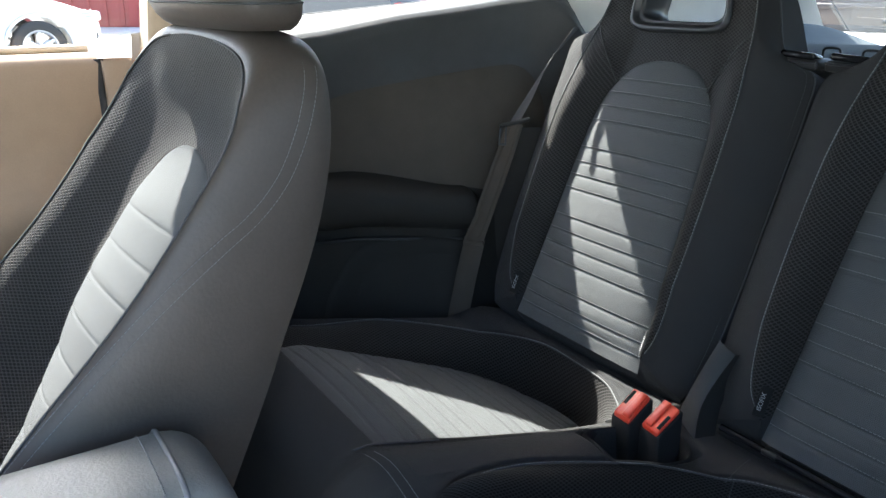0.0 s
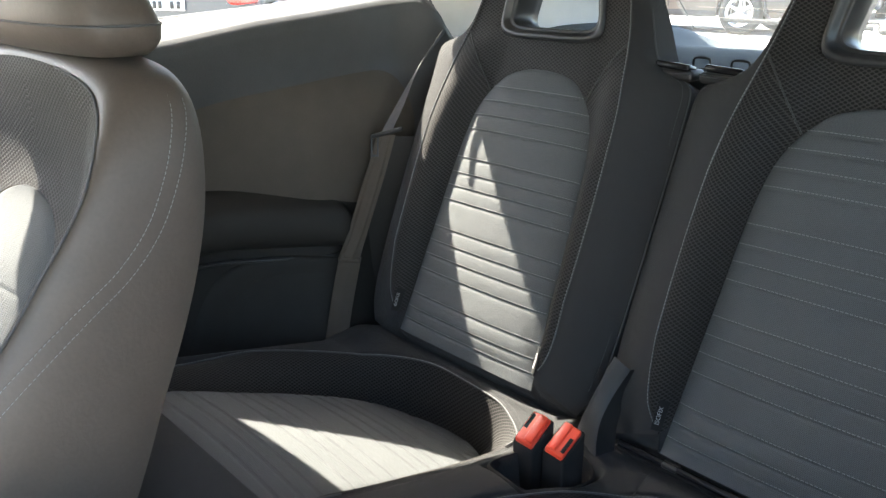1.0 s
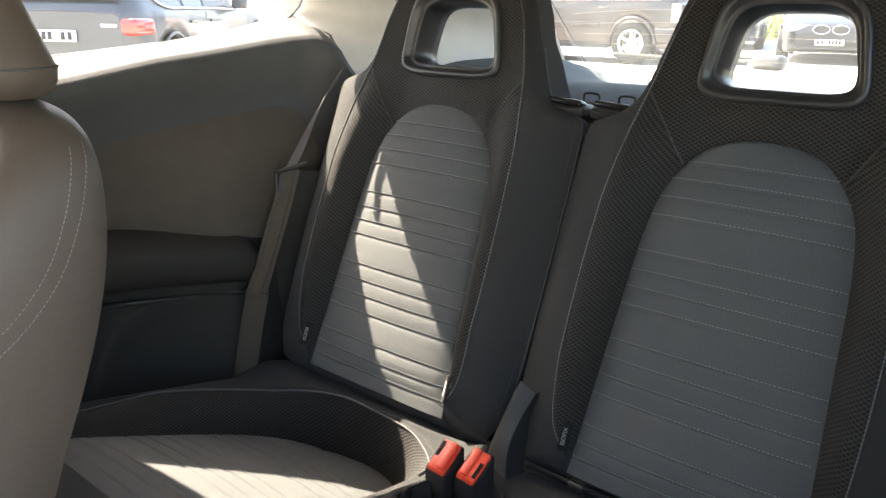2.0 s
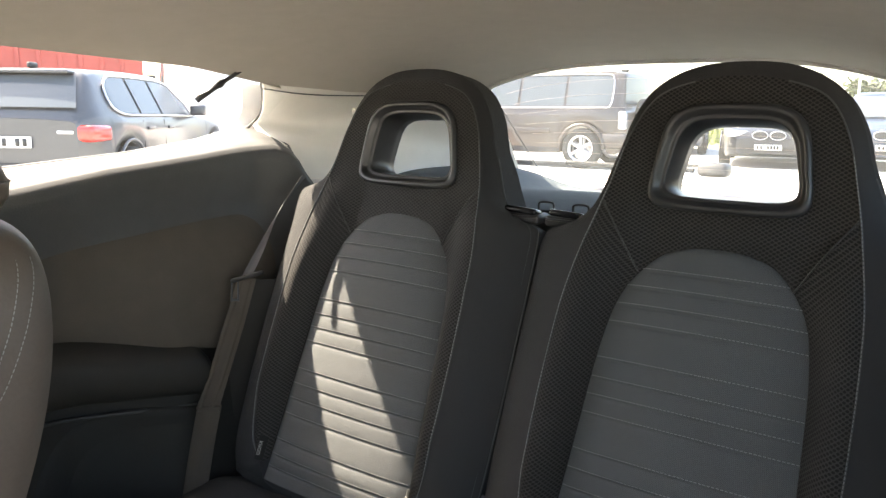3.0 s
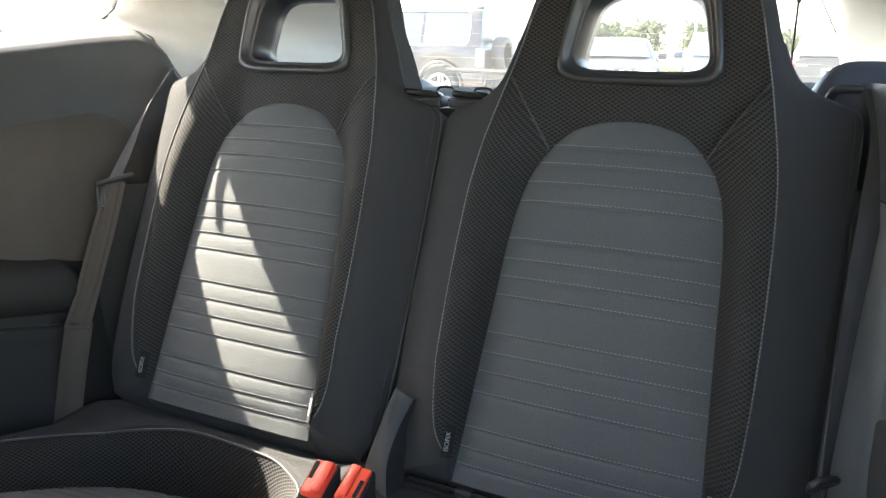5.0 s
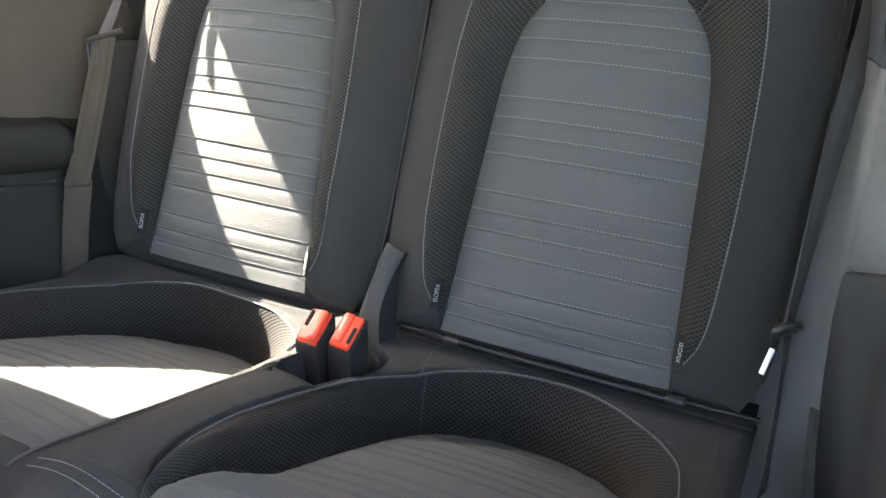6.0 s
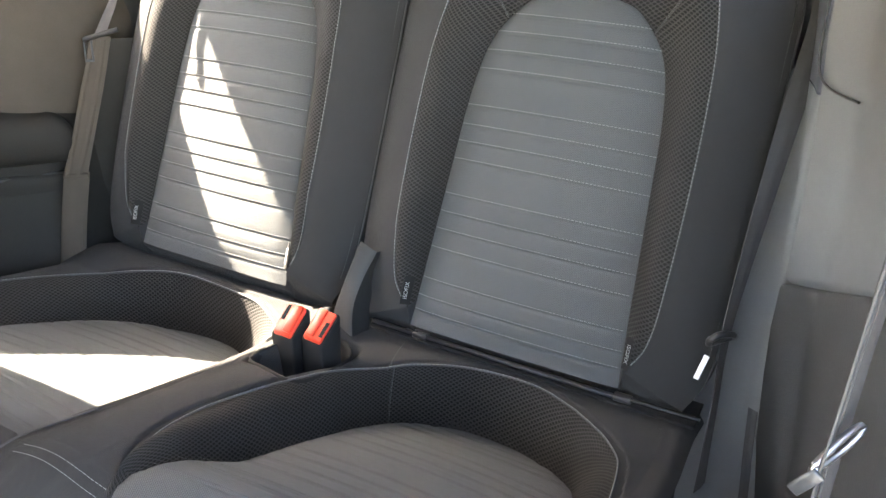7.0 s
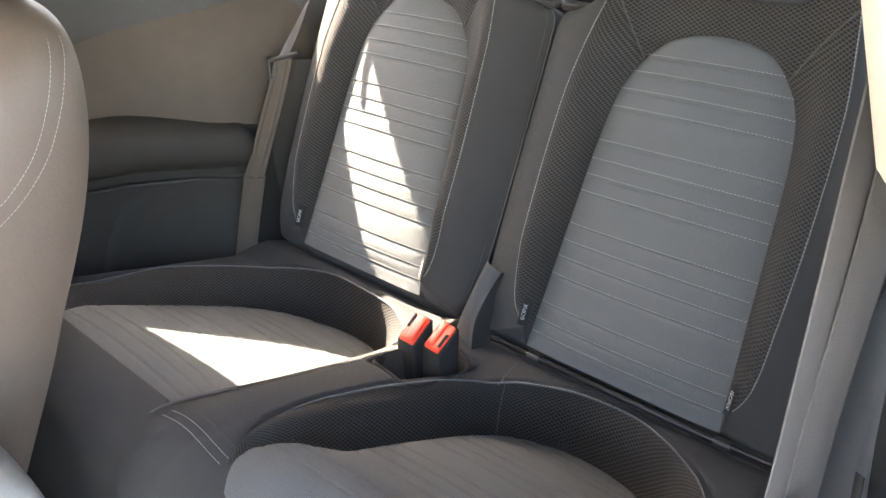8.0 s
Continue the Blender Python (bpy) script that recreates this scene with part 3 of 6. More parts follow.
        part("stitching", put(joined(*rows)), SEAM, padob, "fine grey thread rows", kind="stuff")
        if sgn < 0:
            ridge_end = s3[(S2[:, 1] < -0.36) & (S2[:, 0] < 0.2)]
            part("seam", put(tube(ridge_end + np.array([0, 0, 0.0018]), 0.0012, 5)), SEAM, bench)
            s3 = s3[S2[:, 1] + 0.25 * (S2[:, 0] > 0.2) > -0.12]
        sm = part("seam", put(tube(s3 + np.array([0, 0, 0.0018]), 0.0012, 5)), SEAM, bench)
        part("stitching", put(stitches(s3 + np.array([0, 0.0, 0.003]), 0.0048, 0.0031, 0.00045)), THREAD, sm, "pale thread", kind="stuff")
        if sgn > 0:
            d = spline([(0.105, -0.078), (0.101, -0.05), (0.098, -0.025)], 14)
            part("seam", put(tube(np.stack([d[:, 0], d[:, 1], rim_z(d[:, 0], d[:, 1]) - 0.0006], 1), 0.0011, 5)), PLASTIC, bench)
            k = np.argmin(np.hypot(S2[:, 0] - 0.108, S2[:, 1] + 0.07))
            part("seam", put(tube(P[:, k] + np.array([0, -0.001, 0.0006]), 0.001, 5)), PLASTIC, bench)
    for dy in (0, 0.0105):
        lx = np.linspace(-0.042, 0.066, 30)
        ly = np.full(30, -0.456 + dy)
        line = np.stack([lx, ly, rim_z(lx, ly) + 0.0008], 1)
        part("stitching", put(stitches(line, 0.0048, 0.0032, 0.00042)), THREAD, bench, "pale double thread across the ridge", kind="stuff")
    return bench


cushion()


# ---- cabin ----
def liner_z(x, y):
    zc = np.interp(y, [-1.7, -1.3, -0.8, -0.2, 0.2, 0.55, 0.62], [1.15, 1.215, 1.235, 1.228, 1.205, 1.168, 1.15])
    edge = np.interp(y, [-1.7, -1.2, -0.6, -0.44, -0.26, 0.03, 0.17, 0.35, 0.55, 0.62], [1.1, 1.18, 1.195, 1.158, 1.153, 1.14, 1.119, 1.1, 1.075, 1.06])
    half = np.interp(y, [-1.7, -0.3, 0.17, 0.35, 0.55], [0.56, 0.57, 0.56, 0.515, 0.46])
    return zc + (edge - zc) * np.clip(np.abs(x) / half, 0, 1.15) ** 3.2


def headliner():
    ys = np.linspace(-1.65, 0.555, 60)
    q = np.linspace(-1, 1, 61)
    half = np.interp(ys, [-1.7, -0.3, 0.17, 0.35, 0.555], [0.56, 0.57, 0.56, 0.5, 0.375])
    X = half[:, None] * q[None]
    Y = np.broadcast_to(ys[:, None], X.shape)
    Z = liner_z(X, Y)
    roof = thing("headliner", (0, -0.5, 1.2), "pale beige-grey cloth car headliner", "headliner", kind="structure")
    sh = np.array([0, 0.5, -1.2])
    under = np.stack([X, Y, Z], -1)
    part("lining", (lambda p: (p[0] + sh, p[1], p[2]))(grid(under)), LINER, roof)
    over = np.stack([X * 1.02, Y * 1.01, Z + 0.05], -1)
    part("roof_skin", (lambda p: (p[0] + sh, p[1], p[2]))(joined(grid(over), grid(np.stack([under[0], over[0]])), grid(np.stack([under[-1], over[-1]])), grid(np.stack([under[:, 0], over[:, 0]])), grid(np.stack([under[:, -1], over[:, -1]])))), PAINTED, roof)
    edge = under[-1] + np.array([0, 0.004, 0.0])
    part("rear_edge_strip", (lambda p: (p[0] + sh, p[1], p[2]))(tube(edge, 0.006, 6)), BEIGE, roof)


PAINTED = mat("body_paint", (0.5, 0.5, 0.5), 0.3, 0.2, vary=0.04, bump=0.0, coat=0.6)
headliner()


SILL_Y = [-0.45, -0.229, -0.036, 0.12, 0.217, 0.25]
SILL_Z = [0.975, 0.988, 1.003, 1.022, 1.04, 1.043]


def squeeze(y, z):
    """How far the panel comes in beside the backrest."""
    return 0.062 * ease((0.93 - z) / 0.14) * ease((y + 0.2) / 0.17)


WALL_X = [0.6, 0.585, 0.565, 0.55]


def side_wall(sgn):
    """The trim beside a rear seat: ledge, cloth panel, armrest, lower panel."""
    wall = thing("side_trim", (sgn * 0.6, -0.1, 0.3), "dark grey rear side trim panel with moulded armrest", "trim panel", kind="structure")
    sh = np.array([-sgn * 0.6, 0.1, -0.3])

    def flip(p):
        v, f, t = p
        v = v * np.array([sgn, 1, 1]) + sh
        if sgn > 0:
            return v, f, t
        nt, at = [], 0
        for q in f:
            nt += t[at:at + len(q)][::-1]
            at += len(q)
        return v, [q[::-1] for q in f], nt

    if sgn > 0:
        ry, rx = [-0.42, -0.2, -0.1, 0.0, 0.03, 0.042], [0.645, 0.615, 0.585, 0.55, 0.522, 0.512]
        ys = np.linspace(-0.42, 0.042, 60)
        base, sill = np.interp(ys, ry, rx), np.interp(ys, SILL_Y, SILL_Z)
        inner = np.interp(ys, [-0.42, -0.235, -0.11, 0.094], [0.948, 0.966, 0.987, 1.009])
        arm = 0.672 + np.minimum(0.5 * (0.042 - ys), 0.07)
        rows = [(0.672 + 0 * ys, sill), (0.62 + 0 * ys, sill * 0.6 + inner * 0.4), (base + 0.02, inner), (base + 0.006, inner - 0.006), (base, inner - 0.022)]
        rows += [(base + 0.004 * np.sin(q * np.pi), 0.93 * (1 - q) + (arm + 0.012) * q) for q in np.linspace(0, 1, 9)] + [(base + 0.002, arm + 0.007), (base + 0.008, arm + 0.003)]
        part("panel", flip(grid(np.array([np.stack([x - 0.05 * np.clip(z - 0.67, 0, 0.28), ys, z], 1) for x, z in rows])[::-1])), SIDECLOTH, wall, "grey moulded upper panel")
        low = [(base + 0.01, arm + 0.004), (base - 0.001, arm + 0.001), (base - 0.003, arm - 0.004), (base - 0.003, arm - 0.02), (base - 0.003, arm - 0.05), (base + 0.001, arm - 0.11), (base + 0.009, 0.48 + 0 * ys), (base + 0.022, 0.4 + 0 * ys), (base + 0.032, 0.25 + 0 * ys)]
        part("armrest", flip(grid(np.array([np.stack([x, ys, z], 1) for x, z in low])[::-1])), SOFT, wall, "soft dark leather-grained armrest")
        # moulding that turns in behind the backrest
        turn = spline([(0.55, 0.06), (0.516, 0.05), (0.506, 0.06), (0.488, 0.078), (0.47, 0.092), (0.445, 0.1)], 16)
        for nm, z0, z1, m, text in (("belt_recess", 0.25, 0.866, GREYTRIM, "grained grey moulding behind the belt"), ("housing_skirt", 0.868, 0.975, HOUSING, "smooth blue-black skirt of the belt housing")):
            zz = np.linspace(z0, z1, 40)
            part(nm, flip(grid(np.array([np.stack([x - 0.004 * np.sin((zz - 0.25) * 5) - 0.05 * np.clip(zz - 0.67, 0, 0.28), y + np.where(zz > 0.65, 0.36, 0.1) * (zz - 0.65) * ease((y - 0.045) / 0.04), zz], 1) for x, y in turn]))), m, wall, text)
        notch = spline([(0.4965, 0.044, 0.96), (0.4975, 0.044, 0.915), (0.501, 0.04, 0.893), (0.509, 0.032, 0.882), (0.522, 0.018, 0.878), (0.54, -0.002, 0.877)], 30)
        part("trim_line", flip(tube(notch - np.array([0.002, 0.002, 0.0]), 0.0013, 5)), PLASTIC, wall)
        part("ledge", flip(grid([[(0.672, 0.04, 1.016), (0.5, 0.04, 1.0)], [(0.672, 0.3, 1.04), (0.5, 0.3, 0.985)]])), SIDECLOTH, wall)
    else:
        ys = np.linspace(-0.42, 0.27, 50)
        sill = np.interp(ys, SILL_Y, SILL_Z)
        inner = np.interp(ys, [-0.42, -0.235, -0.11, 0.094, 0.205, 0.24, 0.27], [0.948, 0.966, 0.987, 1.009, 1.018, 0.998, 0.955])
        base = np.interp(ys, [-0.42, -0.2, 0.0, 0.27], WALL_X)
        rows = [(0.672, sill + 0.002), (0.66, sill + 0.001), (base + 0.05, sill * 0.6 + inner * 0.4 + 0.002), (base + 0.028, sill * 0.2 + inner * 0.8 + 0.002), (base + 0.012, inner - 0.001), (base + 0.003, inner - 0.009), (base, inner - 0.025), (base + 0.004, inner - 0.06), (base + 0.012, inner - 0.1), (base + 0.02, 0.84 + 0 * ys), (base + 0.022, 0.78 + 0 * ys), (base + 0.02, 0.73 + 0 * ys), (base + 0.016, 0.66 + 0 * ys), (base + 0.01, 0.58 + 0 * ys), (base, 0.5 + 0 * ys), (base - 0.01, 0.42 + 0 * ys), (base - 0.01, 0.25 + 0 * ys)]
        P = np.stack([np.stack([np.broadcast_to(x, ys.shape), ys, z], 1) for x, z in rows])
        for k, row in enumerate(P):
            row[:, 1] -= 0.03 * ease(row[:, 1] / 0.27) * ease((row[:, 2] - 0.9) / 0.06)
            row[:, 0] -= 0.035 * ease((row[:, 1] - 0.13) / 0.09) * ease((row[:, 2] - 0.86) / 0.06) * ease((1.035 - row[:, 2]) / 0.02)
            row[:, 0] -= squeeze(row[:, 1], row[:, 2])
        P = np.stack([np.stack([np.interp(np.linspace(0, 1, 70), np.linspace(0, 1, len(rows)), P[:, j, k]) for k in range(3)], 1) for j in range(len(ys))], 1)
        cut = 44
        part("panel", flip(grid(P[:cut + 1][::-1])), SOFT, wall, "grained dark vinyl panel with a rolled top ledge")
        part("lower_panel", flip(grid(P[cut:][::-1])), LOWVINYL, wall, "black lower panel")
        zz = np.linspace(0.3, 0.8, 12)
        rec = np.stack([np.stack([np.full(12, x), np.full(12, y) + 0.08 * (zz - 0.7), zz], 1) for x, y in ((0.45, 0.12), (0.474, 0.105), (0.49, 0.085), (0.505, 0.062), (0.52, 0.04))])
        part("belt_recess", flip(grid(rec)), LOWVINYL, wall, "grained moulding behind the belt")
        # cloth insert with a rounded upper corner
        out = spline([(-0.42, 0.80), (-0.22, 0.86), (-0.076, 0.885), (0.08, 0.9), (0.125, 0.895), (0.148, 0.87), (0.15, 0.82), (0.12, 0.74), (0.08, 0.69)], 60)
        low = spline([(-0.42, 0.735), (-0.2, 0.73), (-0.05, 0.71), (0.02, 0.695), (0.08, 0.685)], 60)
        t = np.linspace(0, 1, 10)[:, None, None]
        g = low[None] * (1 - t) + out[None] * t
        bx = lambda y, z: -squeeze(y, z) + np.interp(y, [-0.42, -0.2, 0.0, 0.27], WALL_X) + np.interp(z, [0.66, 0.73, 0.78, 0.84, 0.91], [0.016, 0.02, 0.022, 0.02, 0.012])
        edge = np.minimum(np.minimum(t[..., 0], 1 - t[..., 0]) * 6, 1) * np.minimum(np.minimum(np.linspace(0, 1, 60), 1 - np.linspace(0, 1, 60)) * 12, 1)[None]
        part("cloth_insert", flip(grid(np.stack([bx(g[..., 0], g[..., 1]) - 0.004 - 0.007 * ease(edge), g[..., 0], g[..., 1]], -1))), PANEL, wall, "brownish dark cloth insert")
        # armrest: a rounded bar that ends in front of the belt
        ay = np.linspace(-0.42, 0.005, 40)
        prof = [(0.03, 0.62), (-0.02, 0.622), (-0.04, 0.633), (-0.048, 0.65), (-0.048, 0.67), (-0.04, 0.688), (-0.02, 0.7), (0.0, 0.706), (0.03, 0.712)]
        prof = spline(prof, 26)
        endr = np.sqrt(np.clip(1 - np.clip((ay + 0.03) / 0.035, 0, 0.999) ** 2, 0, 1))
        rise = np.interp(ay, [-0.42, -0.2, -0.02, 0.005], [0.035, 0.028, 0.006, 0.0])
        A = np.stack([np.stack([np.interp(ay, [-0.42, -0.2, -0.06, 0.0], [0.6, 0.582, 0.548, 0.53]) + px * (0.25 + 0.75 * endr), ay, 0.655 + (pz - 0.655) * (0.4 + 0.6 * endr) + rise], 1) for px, pz in prof])
        part("armrest", flip(joined(grid(A), cap(A[:, -1]))), LOWVINYL, wall, "soft black armrest with a rounded end")
        # ledge line under the armrest, and the speaker's arched rim
        ly = np.linspace(-0.42, 0.0, 30)
        part("trim_line", flip(tube(np.stack([np.interp(ly, [-0.42, -0.2, -0.03, 0.0], [0.6, 0.59, 0.52, 0.512]) - 0.002, ly, np.interp(ly, [-0.42, 0.0], [0.632, 0.612])], 1), 0.0035, 6)), PLASTIC, wall)
        arc = spline([(-0.27, 0.46), (-0.25, 0.527), (-0.206, 0.59), (-0.15, 0.618), (-0.1, 0.622), (-0.02, 0.612)], 40)
        inn = spline([(-0.22, 0.46), (-0.2, 0.52), (-0.17, 0.565), (-0.12, 0.588), (-0.08, 0.59), (-0.02, 0.585)], 40)
        bx2 = lambda y, z: -squeeze(y, z) + np.interp(y, [-0.42, -0.2, 0.0, 0.27], WALL_X) + np.interp(z, [0.42, 0.5, 0.58, 0.66], [-0.01, 0.0, 0.01, 0.016])
        G = np.stack([np.stack([bx2(c[:, 0], c[:, 1]) - d, c[:, 0], c[:, 1]], 1) for c, d in ((arc, -0.001), (arc * 0.9 + inn * 0.1, 0.003), (arc * 0.75 + inn * 0.25, 0.005), (arc * 0.4 + inn * 0.6, 0.0045), (inn, 0.003))])
        part("speaker_rim", flip(grid(G)), LOWVINYL, wall, "raised arch round the speaker")
        gr = np.stack([inn, np.stack([inn[:, 0], np.full(40, 0.46)], 1)])
        part("speaker_grille", flip(grid(np.stack([np.stack([bx2(c[:, 0], c[:, 1]) - 0.003, c[:, 0], c[:, 1]], 1) for c in gr]))), LOWVINYL, wall)
    # outer skin, so that no light comes through
    oy = np.linspace(-0.5, 1.0, 20)
    skin = np.stack([np.stack([np.full(20, x), oy, np.full(20, z) if z < 0.9 else np.interp(oy, [-0.5, 0.22, 1.0], [0.965, 1.02, 0.98])], 1) for x, z in ((0.7, 0.95), (0.76, 0.8), (0.78, 0.5), (0.74, 0.22))])
    part("outer_skin", flip(grid(skin)), PAINTED, wall)
    return wall


side_wall(-1)
side_wall(1)


def pillar(sgn):
    """Pale trim between the quarter window and the rear window."""
    ob = thing("rear_pillar_trim", (sgn * 0.5, 0.5, 1.0), "pale beige moulded rear pillar trim", "pillar trim", kind="structure")
    sh = np.array([-sgn * 0.5, -0.5, -1.0])
    t = np.linspace(0, 1, 40)
    foot = 0.0 if sgn > 0 else 0.06
    bottom = spline([(0.53, 0.217, 0.955), (0.53, 0.4, 0.945), (0.495 + foot * 0.6, 0.65, 0.94), (0.448 + foot, 0.93, 0.935)], 40)
    top = spline([(0.556, 0.165, 1.122), (0.54, 0.26, 1.118), (0.475, 0.42, 1.128), (0.366, 0.565, 1.142)], 40)
    front = spline([(0.53, 0.217, 0.955), (0.567, 0.206, 1.016), (0.64, 0.217, 1.04), (0.654, 0.245, 1.07), (0.62, 0.22, 1.105), (0.556, 0.165, 1.122)], 30)
    back = spline([(0.448 + foot, 0.93, 0.935), (0.427 + foot * 0.75, 0.83, 1.0), (0.401 + foot * 0.35, 0.7, 1.075), (0.366, 0.565, 1.142)], 30)
    s, r = t[None, :, None], np.linspace(0, 1, 30)[:, None, None]
    P = (1 - r) * bottom[None] + r * top[None] + (1 - s) * front[:, None] + s * back[:, None] - ((1 - r) * (1 - s) * bottom[0] + (1 - r) * s * bottom[-1] + r * (1 - s) * top[0] + r * s * top[-1])
    # a soft hollow behind the window
    P[..., 0] += 0.012 * np.sin(np.pi * s[..., 0]) * np.sin(np.pi * r[..., 0])
    m = np.array([sgn, 1, 1])
    part("moulding", ((P.reshape(-1, 3) * m) + sh, grid(P)[1], grid(P)[2]), BEIGE, ob)
    # return towards the glass
    gl = front + np.array([0.02, 0.012, 0.0])
    F = front.copy()
    part("window_return", (lambda p: (p[0] * m + sh, p[1], p[2]))(grid(np.stack([F, (F + gl) / 2, gl]))), BEIGE, ob)
    hook = box((0.014, 0.03, 0.012), (0, 0, 0), 0.003)
    k = Matrix.Translation(Vector((sgn * 0.484, 0.33, 1.075)) + Vector(sh)) @ Matrix.Rotation(sgn * radians(25), 4, "Z")
    part("clip_cover", moved(hook, k), BEIGE, ob, "small moulded cover")
    line = P[24] + np.array([-0.001, -0.001, 0.0])
    part("joint_line", (lambda p: (p[0] * m + sh, p[1], p[2]))(tube(line, 0.0016, 5)), SEAM, ob)
    # outer skin
    O = P.copy()
    O[..., 0] += 0.06
    O[..., 2] += 0.0
    part("outer_skin", ((O.reshape(-1, 3) * m) + sh, grid(O)[1], grid(O)[2]), PAINTED, ob)


pillar(-1)
pillar(1)


def quarter_window(sgn, name):
    w = thing(name, (sgn * 0.62, 0, 1.07), "fixed rear quarter window of clear glass with a dark edge", "window", kind="structure")
    sh = np.array([-sgn * 0.62, 0, -1.07])
    m = np.array([sgn, 1, 1])
    ys = np.linspace(-0.45, 0.24, 30)
    low = np.stack([np.full(30, 0.662), ys, np.interp(ys, SILL_Y, SILL_Z)], 1)
    top = np.stack([np.full(30, 0.585), ys, np.interp(ys, [-0.45, -0.26, 0.03, 0.17, 0.24], [1.17, 1.165, 1.152, 1.13, 1.1])], 1)
    p = grid(np.stack([low, top]))
    pane("pane", (p[0] * m + sh, p[1], p[2]), GLASS, w)
    line = np.concatenate([low[ys < 0.19], spline([(0.655, 0.21, 1.041), (0.664, 0.25, 1.07), (0.63, 0.226, 1.105), (0.575, 0.175, 1.124)], 20)])
    p = tube(line, 0.0025, 6)
    part("seal", (p[0] * m + sh, p[1], p[2]), RUBBER, w)


quarter_window(-1, "window_1")
quarter_window(1, "window_2")


def rail(sgn):
    """Roof rail between headliner and side glass."""
    ys = np.linspace(-1.6, 0.2, 50)
    z = np.interp(ys, [-1.6, -1.2, -0.6, -0.44, -0.26, 0.03, 0.17, 0.2], [1.11, 1.18, 1.195, 1.158, 1.153, 1.14, 1.119, 1.112])
    P = np.stack([np.stack([sgn * (np.interp(ys, [-1.7, -0.3, 0.17, 0.2], [0.56, 0.57, 0.56, 0.55]) + x - 0.56), ys, z + dz], 1) for x, dz in ((0.56, 0.0), (0.572, 0.012), (0.581, 0.03), (0.59, 0.06), (0.6, 0.09))])
    return solid("roof_rail", grid(P), LINER, "pale cloth-covered roof rail over the side windows", "roof rail", kind="structure")


rail(-1)
rail(1)


def rear_window():
    w = thing("window_3", (0, 0.75, 1.05), "sloping rear window with heater wires and wiper", "window", kind="structure")
    sh = np.array([0, -0.75, -1.05])
    q = np.linspace(-1, 1, 41)

    def edge(t):
        half = 0.372 + (0.47 - 0.372) * t
        y = 0.56 + 0.385 * t
        z = 1.172 + (0.915 - 1.172) * t
        return np.stack([half * q, y + 0.05 * (1 - q**2) * t, z - 0.045 * np.abs(q) ** 3 * (1 - t) + 0.02 * t * np.abs(q) ** 3], 1)

    P = np.stack([edge(t) for t in np.linspace(0, 1, 12)])
    pane("pane", (lambda p: (p[0] + sh, p[1], p[2]))(grid(P)), REARGLASS, w)
    for t in np.linspace(0.12, 0.9, 9):
        part("heater_wire", (lambda p: (p[0] + sh, p[1], p[2]))(tube(edge(t)[2:-2] + np.array([0, -0.002, -0.001]), 0.0002, 4)), WIRE, w)
    rim = np.concatenate([P[:, 0], P[-1], P[::-1, -1], P[0][::-1]]) + np.array([0, 0.012, 0.004])
    part("seal", (lambda p: (p[0] + sh, p[1], p[2]))(tube(rim, 0.001, 6, True)), RUBBER, w)
    # wiper on the outside: hub, arm and blade
    part("wiper_hub", moved(box((0.07, 0.045, 0.032), (0.0, 0.0, 0.0), 0.013, 3), Matrix.Translation(Vector((-0.06, 1.02, 0.957)) + Vector(sh))), PLASTIC, w)
    arm = spline([(-0.06, 1.03, 0.967), (-0.14, 1.04, 0.963), (-0.26, 1.03, 0.962)], 14)
    part("wiper_arm", (lambda p: (p[0] + sh, p[1], p[2]))(tube(arm, 0.005, 6)), PLASTIC, w)
    bl = spline([(-0.1, 1.0, 0.955), (-0.24, 0.99, 0.957), (-0.4, 0.965, 0.96)], 14)
    part("wiper_blade", (lambda p: (p[0] + sh, p[1], p[2]))(tube(bl, 0.006, 6)), RUBBER, w)


WIRE = mat("heater_wire", (0.25, 0.22, 0.19), 0.5)
rear_window()


